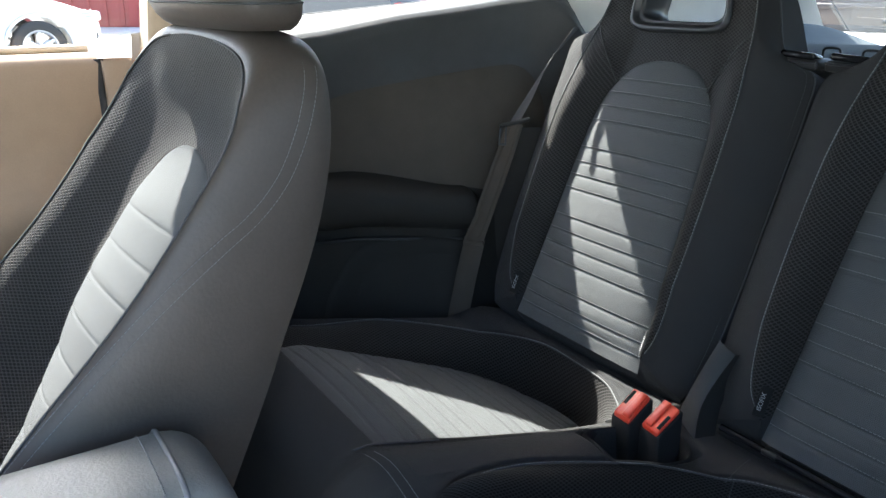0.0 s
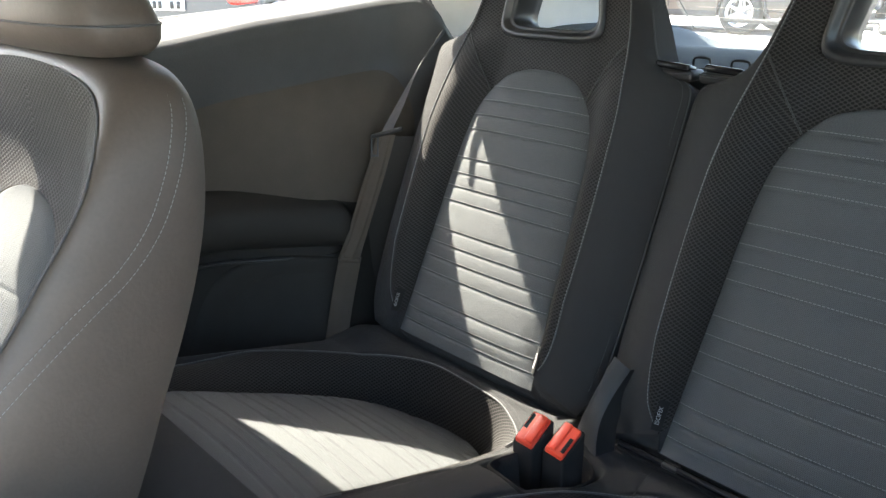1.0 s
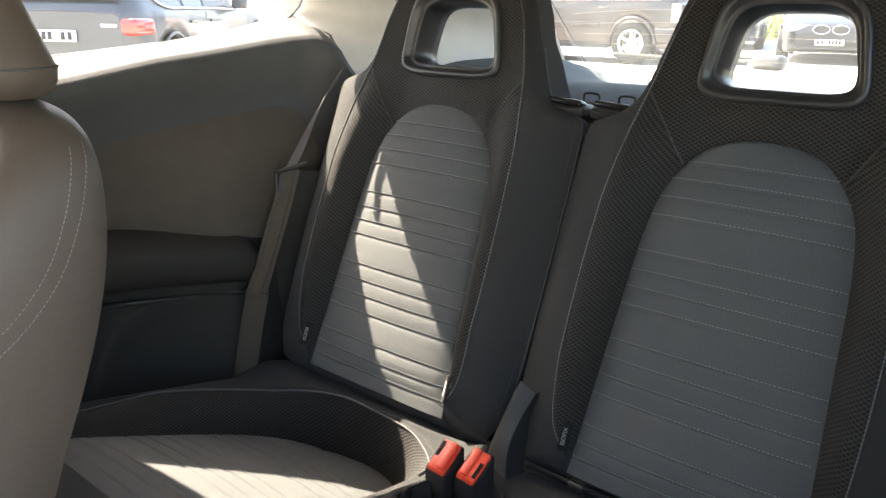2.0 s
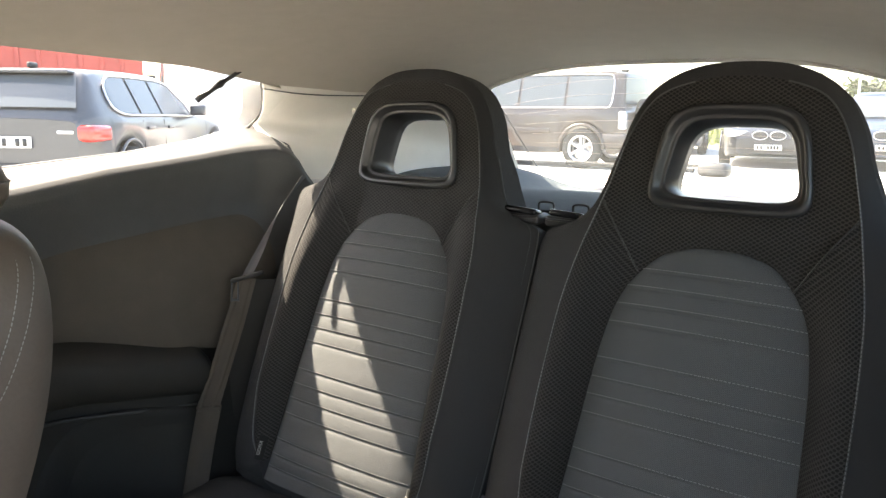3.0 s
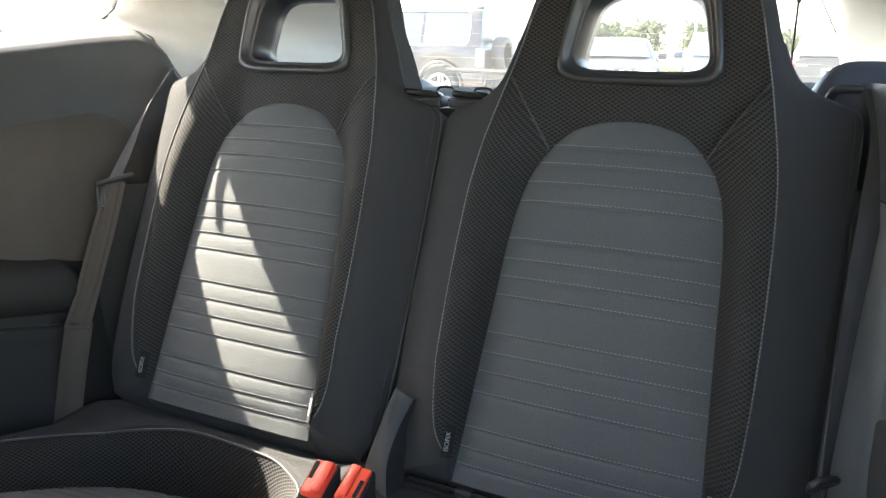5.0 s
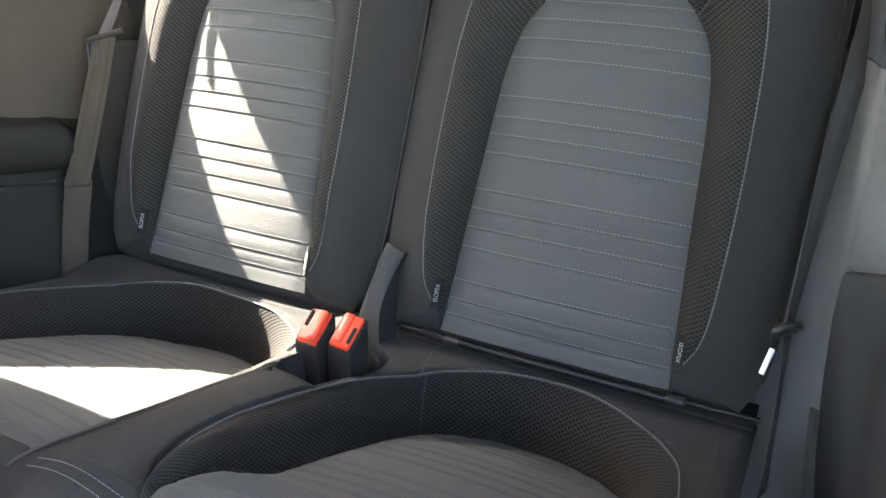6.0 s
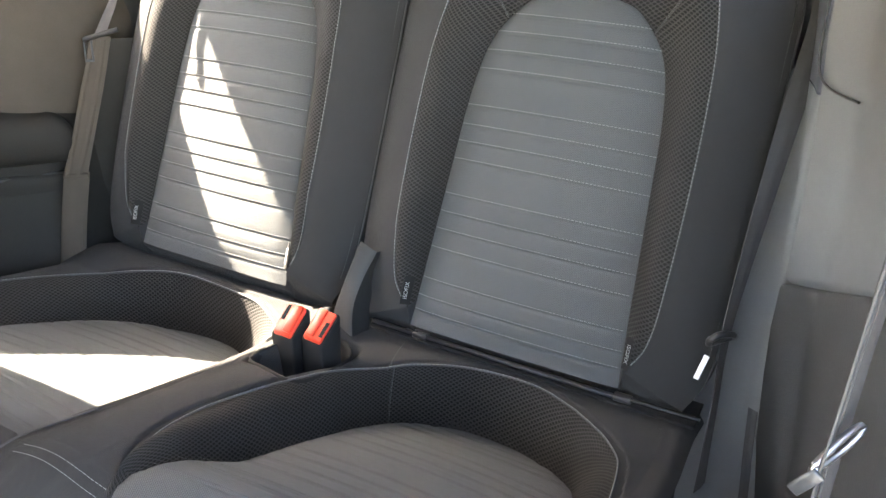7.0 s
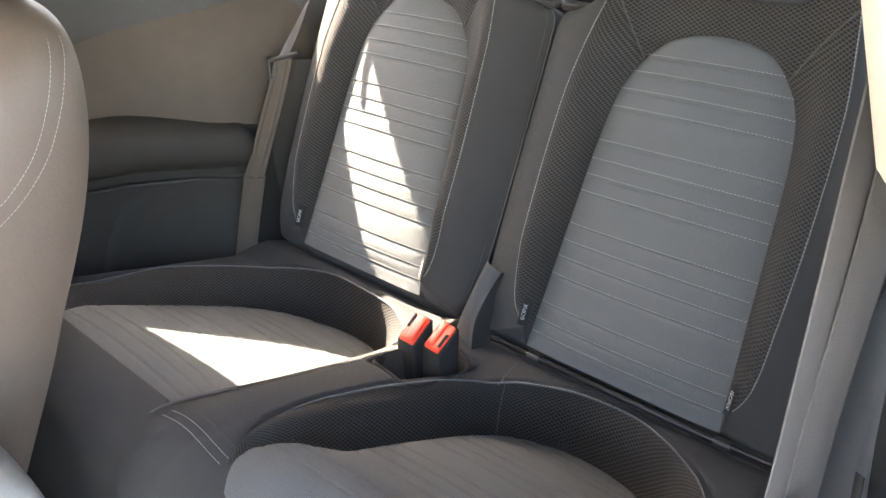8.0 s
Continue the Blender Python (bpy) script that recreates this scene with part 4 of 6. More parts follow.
def parcel_shelf():
    sh = thing("parcel_shelf", (0, 0.5, 0.9), "dark parcel shelf behind the rear backrests", "parcel shelf", kind="structure")
    put = lambda p: (p[0] - np.array([0, 0.5, 0.9]), p[1], p[2])
    xs, ys = np.linspace(-0.5, 0.5, 60), np.linspace(0.29, 0.97, 30)
    X, Y = np.meshgrid(xs, ys)
    Z = 0.925 + 0.02 * np.exp(-(((Y - 0.45) / 0.16) ** 2)) * np.clip(1 - (np.abs(X) / 0.5) ** 2, 0, 1) - 0.03 * np.clip((Y - 0.7) / 0.27, 0, 1)
    Z = Z + 0.036 * ease((np.abs(X) - 0.26) / 0.13) * np.exp(-(((Y - 0.62) / 0.24) ** 4))  # raised flanks
    P = np.stack([X, Y, Z], -1)
    drop = P[0].copy()
    drop[:, 2] -= 0.12
    part("board", put(joined(grid(P), grid(P - np.array([0, 0, 0.02])))), SHELF, sh)
    part("front_edge", put(grid(np.stack([drop, P[0]]))), PLASTIC, sh, "black front edge of the shelf")
    part("front_board", put(box((0.9, 0.085, 0.13), (0, 0.248, 0.862), 0.006, 2)), PLASTIC, sh, "black board along the shelf's front")
    for cx in (-0.034, 0.02):
        loop = [(cx - 0.011, 0.225, 0.92), (cx - 0.012, 0.225, 0.948), (cx - 0.008, 0.225, 0.953), (cx + 0.008, 0.225, 0.953), (cx + 0.012, 0.225, 0.948), (cx + 0.011, 0.225, 0.92)]
        part("hook_loop", put(tube(spline(loop, 30), 0.0018, 6)), PLASTIC, sh, "black wire loop")
    # tailgate below the window and boot walls, to close the space behind
    part("tailgate", put(joined(moved(box((1.4, 0.04, 0.7), (0, 1.03, 0.56), 0.01), Matrix.Identity(4)))), PAINTED, sh)
    for s in (-1, 1):
        part("boot_wall", put(box((0.26, 0.76, 0.68), (s * 0.645, 0.62, 0.57), 0.004)), PLASTIC, sh)


SHELF = mat("shelf_felt", (0.05, 0.064, 0.07), 0.9, vary=0.15, bump=0.5, bscale=600, depth=0.001)
parcel_shelf()


def latch(cx):
    """Release lever on top of a backrest beside the gap."""
    ob = thing("backrest_latch", (cx, 0.166, 0.94), "glossy black plastic backrest release lever beside the gap", "latch", "backrest latches")
    part("housing", box((0.06, 0.034, 0.014), (0, 0.006, -0.003), 0.005, 3), PLASTIC, ob)
    part("lever", moved(box((0.05, 0.022, 0.009), (0, -0.001, 0.006), 0.004, 4), Matrix.Rotation(radians(-14), 4, "X") @ Matrix.Rotation(radians(3), 4, "Y")), GLOSS, ob)
    part("lip", tube(spline([(-0.028, -0.01, 0.001), (-0.02, -0.0128, 0.0002), (0.0, -0.0135, 0.0), (0.02, -0.0128, 0.0002), (0.028, -0.01, 0.001)], 20), 0.0016, 8), BEZEL, ob)
    return ob


first = latch(-0.037)
copy_thing(first, pose(0.032, 0.166, 0.94))


def deck_hump(sgn):
    """Moulded belt housing beside the backrest's shoulder."""
    ob = thing("belt_housing", (sgn * 0.47, 0.2, 0.9), "smooth dark moulded belt housing behind the backrest", "belt housing", "belt housings")
    xs, ys = np.linspace(0.395, 0.545, 30), np.linspace(0.205, 0.5, 30)
    X, Y = np.meshgrid(xs, ys)
    r = np.clip(1 - np.abs((X - 0.468) / 0.068) ** 3.2, 0, 1) ** 0.6 * np.clip((Y - 0.205) / 0.05, 0, 1) ** 0.5 * np.clip((0.5 - Y) / 0.2, 0, 1) ** 0.5
    Z = 0.915 + 0.082 * r
    P = np.stack([sgn * X - sgn * 0.47, Y - 0.2, Z - 0.9], -1)
    skirt = P[0].copy()
    skirt[:, 2] -= 0.25
    part("shell", joined(grid(np.concatenate([skirt[None], P]))), HOUSING, ob)
    slot = spline([(0.432, 0.212, 0.957), (0.437, 0.208, 0.966), (0.455, 0.207, 0.968), (0.5, 0.21, 0.964)], 20)
    slot[:, 0] *= sgn
    part("belt_slot", tube(slot - np.array([sgn * 0.47, 0.2, 0.9]), 0.0055, 8), PLASTIC, ob)


deck_hump(1)


def ribbon(line, across, width, thick=0.0014, n=40):
    """Belt webbing along a line; across: its direction of width at each given point."""
    L = spline(line, n)
    A = spline(across, n)
    A /= np.linalg.norm(A, axis=1)[:, None]
    T = np.gradient(L, axis=0)
    T /= np.linalg.norm(T, axis=1)[:, None]
    N = np.cross(T, A)
    W = np.linspace(-0.5, 0.5, 7)
    front = L[:, None] + A[:, None] * (W * width)[None, :, None] + N[:, None] * (thick + 0.0006 * np.cos(W * 2 * np.pi))[None, :, None]
    back = L[:, None] + A[:, None] * (W * width)[None, :, None]
    return joined(grid(front), grid(back[:, ::-1]), grid(np.stack([front[:, 0], back[:, 0]], 1)), grid(np.stack([back[:, -1], front[:, -1]], 1)))


def left_belt():
    b = thing("seat_belt", (-0.48, 0.0, 0.48), "dusty grey-brown rear seat belt hanging beside the backrest", "seat belt", "rear seat belts")
    sh = np.array([0.48, 0.0, -0.48])
    put = lambda p: (p[0] + sh, p[1], p[2])
    part("webbing", put(ribbon([(-0.487, 0.19, 0.965), (-0.483, 0.13, 0.91), (-0.476, 0.08, 0.85), (-0.468, 0.046, 0.815)], [(0.35, -0.9, 0.2), (0.35, -0.9, 0.2), (0.5, -0.8, 0.1), (0.72, 0.5, 0)], 0.016)), BELTDARK, b)
    part("webbing", put(ribbon([(-0.468, 0.046, 0.812), (-0.474, 0.026, 0.745), (-0.481, -0.004, 0.66), (-0.486, -0.024, 0.6), (-0.489, -0.042, 0.53), (-0.49, -0.056, 0.47)], [(0.72, 0.68, 0), (0.75, 0.65, 0), (0.75, 0.65, 0), (0.75, 0.65, 0), (0.75, 0.65, 0), (0.75, 0.65, 0)], 0.03)), WEB, b)
    part("webbing", put(ribbon([(-0.485, -0.02, 0.617), (-0.49, -0.034, 0.55), (-0.492, -0.05, 0.473)], [(0.72, 0.68, 0), (0.72, 0.68, 0), (0.72, 0.68, 0)], 0.037)), WEB, b)
    for dx in (-0.007, 0.006):
        part("fold", put(ribbon([(-0.468 + dx * 0.7, 0.044 + dx * 0.6, 0.808), (-0.474 + dx, 0.0225 + dx, 0.745), (-0.4815 + dx, -0.0075 + dx, 0.66), (-0.4865 + dx, -0.027 + dx, 0.615)], [(0.6, 0.8, 0)] * 4, 0.008)), WEB, b)
    part("guide_clip", put(moved(box((0.054, 0.01, 0.007), (0, 0, 0), 0.003, 3), Matrix.Translation((-0.464, 0.044, 0.816)) @ Matrix.Rotation(radians(40), 4, "Z") @ Matrix.Rotation(radians(-16), 4, "Y"))), RUBBER, b, "black plastic belt guide clip")
    M = Matrix.Translation((-0.478, 0.03, 0.795)) @ Matrix.Rotation(radians(42), 4, "Z") @ Matrix.Rotation(radians(-10), 4, "X")
    part("tongue", moved(joined(box((0.0028, 0.003, 0.034), (-0.005, 0, 0), 0.0008), box((0.0028, 0.003, 0.034), (0.005, 0, 0), 0.0008), box((0.013, 0.003, 0.004), (0, 0, -0.016), 0.0008)), Matrix.Translation(Vector(sh)) @ M), STEEL, b, "dark steel belt tongue")
    part("fold", put(moved(box((0.037, 0.006, 0.009), (0, 0, 0), 0.0028, 3), Matrix.Translation((-0.486, -0.022, 0.612)) @ Matrix.Rotation(radians(42), 4, "Z"))), WEB, b)


left_belt()


BRIGHT = mat("polished_steel", (0.8, 0.8, 0.8), 0.4, 0.4, vary=0.04, bump=0.02)


def right_belt():
    b = thing("seat_belt", (0.48, 0.0, 0.5), "dark rear seat belt running down beside the backrest", "seat belt", "rear seat belts")
    sh = np.array([-0.48, 0.0, -0.5])
    put = lambda p: (p[0] + sh, p[1], p[2])
    part("webbing", put(ribbon([(0.474, 0.2, 0.968), (0.485, 0.155, 0.922), (0.481, 0.1, 0.85), (0.476, 0.055, 0.76), (0.473, 0.005, 0.68), (0.472, -0.018, 0.63), (0.476, -0.03, 0.56), (0.48, -0.05, 0.46)], [(1, 0.1, 0), (0.9, 0.5, -0.2), (0.2, 1, -0.2), (0.15, 1, -0.2), (0.2, 1, 0), (0.2, 1, 0), (0.25, 1, 0), (0.3, 1, 0)], 0.024)), BELTDARK, b)
    part("webbing", put(ribbon([(0.512, 0.018, 0.53), (0.517, 0.01, 0.48), (0.524, -0.002, 0.42), (0.53, -0.012, 0.33)], [(0.9, -0.4, 0)] * 4, 0.011)), BELTDARK, b)
    loop = [(0.461, -0.046, 0.632), (0.462, -0.05, 0.639), (0.47, -0.046, 0.645), (0.48, -0.034, 0.642), (0.479, -0.027, 0.636), (0.468, -0.033, 0.631)]
    part("tongue_loop", put(tube(spline(loop + loop[:1], 30)[:-1], 0.0036, 8, True)), PLASTIC, b, "black belt tongue loop")
    part("tongue", put(moved(box((0.0055, 0.003, 0.026), (0, 0, 0), 0.001), Matrix.Translation((0.46, -0.06, 0.612)) @ Matrix.Rotation(radians(-24), 4, "X") @ Matrix.Rotation(radians(12), 4, "Y"))), BRIGHT, b, "bright steel tongue")


right_belt()


def buckles():
    b = thing("seat_belt_buckles", (0, -0.1, 0.47), "pair of black belt buckles with red release buttons", "belt buckle")
    slant = Matrix.Identity(4)
    slant[2][1] = 0.75
    for i, (cx, cy, yaw) in enumerate(((-0.014, -0.108, -3), (0.025, -0.1, -6))):
        M = Matrix.Translation((cx, cy + 0.1, 0.075)) @ Matrix.Rotation(radians(yaw), 4, "Z") @ slant
        body = part("buckle", moved(box((0.034, 0.036, 0.12), (0, 0, -0.06), 0.003, 3), M), TAG, b, "black plastic buckle body")
        part("release_button", moved(box((0.028, 0.032, 0.008), (0.0, -0.001, 0.0), 0.0022, 3), M), RED, body, "red release button")
        part("button_ridge", moved(box((0.013, 0.029, 0.004), (0.005 if i == 0 else -0.005, -0.001, 0.005), 0.0016, 2), M), RED, body)
        part("slot", moved(box((0.006, 0.017, 0.004), (-0.0098 if i == 0 else 0.0098, 0.004 if i == 0 else -0.005, 0.0025), 0.0012), M), TAG, body)
    # grey plastic stalk from behind the backrests
    left = spline([(0.026, 0.096, 0.15), (0.018, 0.085, 0.12), (0.003, 0.067, 0.06), (0.006, 0.056, 0.03), (0.024, 0.045, 0.01), (0.026, 0.044, -0.03)], 24)
    right = spline([(0.05, 0.096, 0.14), (0.037, 0.085, 0.106), (0.034, 0.067, 0.078), (0.037, 0.056, 0.055), (0.045, 0.045, 0.02), (0.046, 0.044, -0.03)], 24)
    q = np.linspace(0, 1, 9)[None, :, None]
    front = left[:, None] * (1 - q) + right[:, None] * q + np.array([0.1, -0.6, 0.3]) * 0.004 * (1 - (2 * q - 1) ** 4)
    flank = np.stack([right, right + np.array([0.003, 0.006, 0.0]), right + np.array([0.009, 0.026, 0.0])], 1)
    # liner of the ridge's hollow, coloured black to stand for the shade inside
    a = np.linspace(0, 2 * np.pi, 40, endpoint=False)
    c, n = np.cos(a), np.sin(a)
    lip = np.stack([0.016 + 0.041 * np.sign(c) * np.abs(c) ** 0.5, -0.026 + 0.064 * np.sign(n) * np.abs(n) ** 0.5], 1)
    top = rim_z(lip[:, 0], lip[:, 1] - 0.1) - 0.47
    shade_liner = np.stack([np.column_stack([lip * g + np.array([0.016, -0.026]) * (1 - g), top + dz]) for g, dz in ((1.03, -0.003), (1.0, 0.0012), (0.965, 0.0), (0.93, -0.006), (0.9, -0.045))])
    part("shade_liner", joined(grid(shade_liner, True), cap(shade_liner[-1])), TAG, b, "black liner giving the hollow round the buckles its shade")
    move = np.array([-0.005, 0, 0])
    stalk = part("stalk", grid(front + move), SHELLGREY, b, "grey plastic buckle stalk cover")
    part("stalk_side", grid(flank + move), TAG, stalk, "black side of the stalk")


SHELLGREY = mat("slate_plastic", (0.04, 0.042, 0.044), 0.6, vary=0.07, bump=0.2, bscale=600, depth=0.0003)
buckles()


def anchor_bar():
    """Dark bar in the gap under the backrests."""
    ob = thing("anchor_rail", (0, 0.0, 0.49), "black steel child-seat anchor rail in the gap", "anchor rail")
    for cx, z, r in ((0.25, 0.031, 0.0042),):
        part("rail", tube([(cx - 0.2, -0.022, z), (cx, -0.023, z), (cx + 0.12, -0.023, z)], r, 10), GLOSS, ob)
        part("rail", tube([(cx + 0.1, -0.022, z), (cx + 0.215, -0.022, z + 0.003)], 0.0028, 8), GLOSS, ob)
        # black sheet that paints in the shade of the gap below the rail
        part("gap_shade", box((0.42, 0.05, 0.004), (cx, 0.008, 0.017), 0.001), TAG, ob, "black sheet standing in for the shade under the rail")
        for u in (-0.13, 0.13):
            part("bracket", box((0.022, 0.012, 0.008), (cx + u, -0.021, z), 0.003), PLASTIC, ob)


anchor_bar()


# ---- front passenger seat ----
FRONT_SPINE = Spine([(-0.93, 0.44), (-0.83, 0.545), (-0.715, 0.66), (-0.633, 0.75), (-0.565, 0.845), (-0.527, 0.93), (-0.505, 1.04)])
FRONT_A = [(0.03, 0.06), (0.042, 0.13), (0.062, 0.2), (0.085, 0.25), (0.1, 0.3), (0.105, 0.345), (0.107, 0.395), (0.109, 0.45), (0.103, 0.5), (0.082, 0.54), (0.05, 0.562), (0, 0.571)]
FRONT_B = [(0.17, 0.04), (0.188, 0.12), (0.198, 0.25), (0.202, 0.4), (0.202, 0.54), (0.194, 0.61), (0.165, 0.66), (0.11, 0.682), (0, 0.69)]
FRONT_C = [(0.21, 0.0), (0.218, 0.12), (0.22, 0.3), (0.219, 0.45), (0.215, 0.58), (0.202, 0.655), (0.172, 0.69), (0.11, 0.704), (0, 0.708)]
FRONT_LINES = [0.12, 0.165, 0.21, 0.255, 0.3, 0.345, 0.39, 0.435, 0.48]


def front_sink(v):
    """How deep the pad lies: deeper towards the waist."""
    return np.interp(v, [0.1, 0.2, 0.3, 0.345, 0.4, 0.5], [0.068, 0.06, 0.04, 0.026, 0.017, 0.013])


def front_crest(v):
    return np.interp(v, [0.04, 0.12, 0.3, 0.52, 0.63, 0.67], [0.015, 0.033, 0.04, 0.035, 0.022, 0.012])


def front_seat():
    S = FRONT_SPINE
    cx = -0.305
    seat = thing("front_car_seat", (cx, -0.588, 0.3), "dark leatherette front passenger seat with sunlit quilted pad", "car seat")
    seat.rotation_euler = (0, 0, radians(3))
    shift = np.array([0, 0.6, -0.3])
    put = lambda p: (p[0] + shift, p[1], p[2])
    A, B, C = mirror_arc(FRONT_A, 241), mirror_arc(FRONT_B, 241), mirror_arc(FRONT_C, 241)
    pad, _ = backrest_pad(lambda u, v, h: S(u, v, h - front_sink(np.asarray(v))), A, FRONT_LINES, 0.0, 0.016, 0.0011)
    part("centre_pad", put(pad), PAD, seat, "grey quilted cloth pad")
    P = loft(S, A, B, 0.0, -0.003 - front_sink(A[:, 1]), front_crest(B[:, 1]), 14)
    V, F = grid(P)[:2]
    q = np.linspace(0, 1, 14)[:, None]
    across = A[None, :, 0] * (1 - q) + B[None, :, 0] * q
    across = (across + np.sign(across) * 0.5 * (1 - ease(q)) * -(front_crest(B[:, 1]) + front_sink(A[:, 1]))[None]).ravel()
    along = (A[None, :, 1] * (1 - q) + B[None, :, 1] * q).ravel()
    part("ribbed_panel", put((V, F, [(across[i], along[i]) for f in F for i in f])), MESH, seat, "ribbed grey knit round the pad")
    q = np.linspace(0, 1, 12)[:, None]
    hC = np.full(241, -0.03)
    uv = B[None] + (C - B)[None] * np.sin(q * np.pi / 2)[..., None]
    h = hC[None] + (front_crest(B[:, 1]) - hC)[None] * np.cos(q * np.pi / 2)
    thick = np.interp(C[:, 1], [0, 0.15, 0.3, 0.45, 0.62, 0.708], [0.235, 0.21, 0.162, 0.11, 0.07, 0.05])
    w = np.linspace(0, 1, 10)[:, None]
    inward = 1 - 0.05 * w**3
    side = S(C[None, :, 0] * inward, C[None, :, 1], -0.03 - (thick[None] - 0.03) * w)
    part("cover", put(joined(grid(S(uv[..., 0], uv[..., 1], h)), grid(side))), LEATHER, seat, "grey-brown leatherette side cover")
    k = np.linspace(-1, 1, 20)
    half = C[120:]
    back = np.stack([S(c[0] * 0.95 * k, c[1], -th - 0.012 * (1 - k**2)) for c, th in zip(half[::4], thick[120:][::4])])
    part("back_panel", put(grid(back)), LEATHER, seat)
    for sgn in (-1, 1):
        sl = slice(4, 110) if sgn < 0 else slice(131, 237)
        line = S(B[sl, 0], B[sl, 1], front_crest(B[sl, 1]) + 0.001)
        part("seam", put(tube(line, 0.0012, 5)), SEAM, seat)
        # double thread down the side cover
        for d in (0.0, 0.017):
            v = np.array([0.02, 0.1, 0.2, 0.3, 0.4, 0.46, 0.5, 0.54, 0.58, 0.62, 0.65, 0.668, 0.679])
            wb = np.interp(v, B[120:][::-1, 1], B[120:][::-1, 0])
            wc = np.interp(v, C[120:][::-1, 1], C[120:][::-1, 0])
            roll = np.interp(v, [0.0, 0.25, 0.42, 0.56], [0.02, 0.1, 0.34, 0.86]) + d * 11 * np.interp(v, [0.3, 0.56], [1, 0])
            k = np.clip(roll, 0, 1) * np.pi / 2
            back = np.interp(v, [0.5, 0.56, 0.62, 0.668], [0.0, 0.003, 0.009, 0.012]) + d * np.interp(v, [0.3, 0.56], [0, 0.75])
            hh = -0.03 + (front_crest(v) + 0.03) * np.cos(k) - back + 0.0012
            line = S(sgn * (wb + (wc - wb) * np.sin(k) + 0.0012), v, hh)
            part("stitching", put(stitches(spline(line, 160), 0.0044, 0.0028, 0.00038)), THREAD, seat, "pale double thread", kind="stuff")
    # cushion, mostly out of view
    bm = bmesh.new()
    bmesh.ops.create_cube(bm, size=1, matrix=Matrix.Translation((0, -1.0 + 0.6, 0.42 - 0.3)) @ Matrix.Diagonal((0.5, 0.52, 0.17, 1)))
    bmesh.ops.bevel(bm, geom=bm.edges[:], offset=0.05, segments=5, profile=0.5, affect="EDGES")
    part("seat_cushion", from_bm(bm), SHELL, seat)
    # head restraint on two posts
    a = np.linspace(0, 2 * np.pi, 48, endpoint=False)

    def ring(k, grow=0.0):
        """A level of the head restraint, k from its foot to its top."""
        hx = np.interp(k, [0, 0.05, 0.15, 0.6, 0.9, 1], [0.13, 0.143, 0.149, 0.126, 0.09, 0.06]) + grow
        hy = np.interp(k, [0, 0.05, 0.15, 0.6, 0.9, 1], [0.034, 0.046, 0.05, 0.042, 0.028, 0.012]) + grow
        c, n = np.cos(a), np.sin(a)
        return np.stack([hx * np.sign(c) * np.abs(c) ** 0.55, 0.112 - 0.035 * k + hy * np.sign(n) * np.abs(n) ** 0.6, np.full(48, 0.688 + 0.165 * k)], 1)

    levels = np.r_[0, 0.03, 0.08, np.linspace(0.15, 0.9, 12), 0.96, 1]
    R = np.array([ring(k) for k in levels])
    head = part("head_restraint", joined(grid(R, True), cap(R[0][::-1]), cap(R[-1])), LEATHER, seat, "leatherette head restraint")
    part("seam", tube(ring(0.16, 0.0005), 0.0012, 5, True), SEAM, head)
    for sx in (-0.06, 0.06):
        part("post", tube([(sx, 0.112, 0.64), (sx, 0.112, 0.72)], 0.006, 10), CHROME, head)
    return seat


front_seat()


def console():
    c = thing("centre_armrest", (0.0, -0.8, 0.3), "black leather centre armrest with a stitched seam", "armrest")
    ys = np.r_[np.linspace(-0.2, 0.15, 14), 0.15 + 0.045 * np.sin(np.linspace(0.1, 1, 9) * np.pi / 2)]
    fall = np.r_[np.zeros(14), 0.05 * (1 - np.cos(np.linspace(0.1, 1, 9) * np.pi / 2))]
    q = np.linspace(-1, 1, 25)
    rows = []
    for y, f in zip(ys, fall):
        edge = 1 - np.abs(q) ** 5
        rows.append(np.stack([0.073 * np.sign(q) * np.abs(q) ** 0.8, np.full(25, y), 0.36 - f - 0.03 * (1 - edge) + 0.01 * (y + 0.2) + 0.006 * (1 - q**2)], 1))
    P = np.array(rows)
    low = P.copy()
    low[..., 2] = 0.29
    part("pad", joined(grid(P), grid(np.stack([P[:, 0], low[:, 0]])), grid(np.stack([low[:, -1], P[:, -1]])), grid(np.stack([P[-1], low[-1]]))), ARMLEATHER, c)
    part("seam", tube(P[13] + np.array([0, 0, 0.001]), 0.0026, 6), GREYTRIM, c)
    part("stitching", stitches(P[12] + np.array([0, 0.012, 0.0012]), 0.006, 0.004, 0.0007), THREAD, c, kind="stuff")
    part("base", box((0.13, 0.5, 0.3), (0.0, -0.06, 0.14), 0.02, 3), PLASTIC, c)


console()


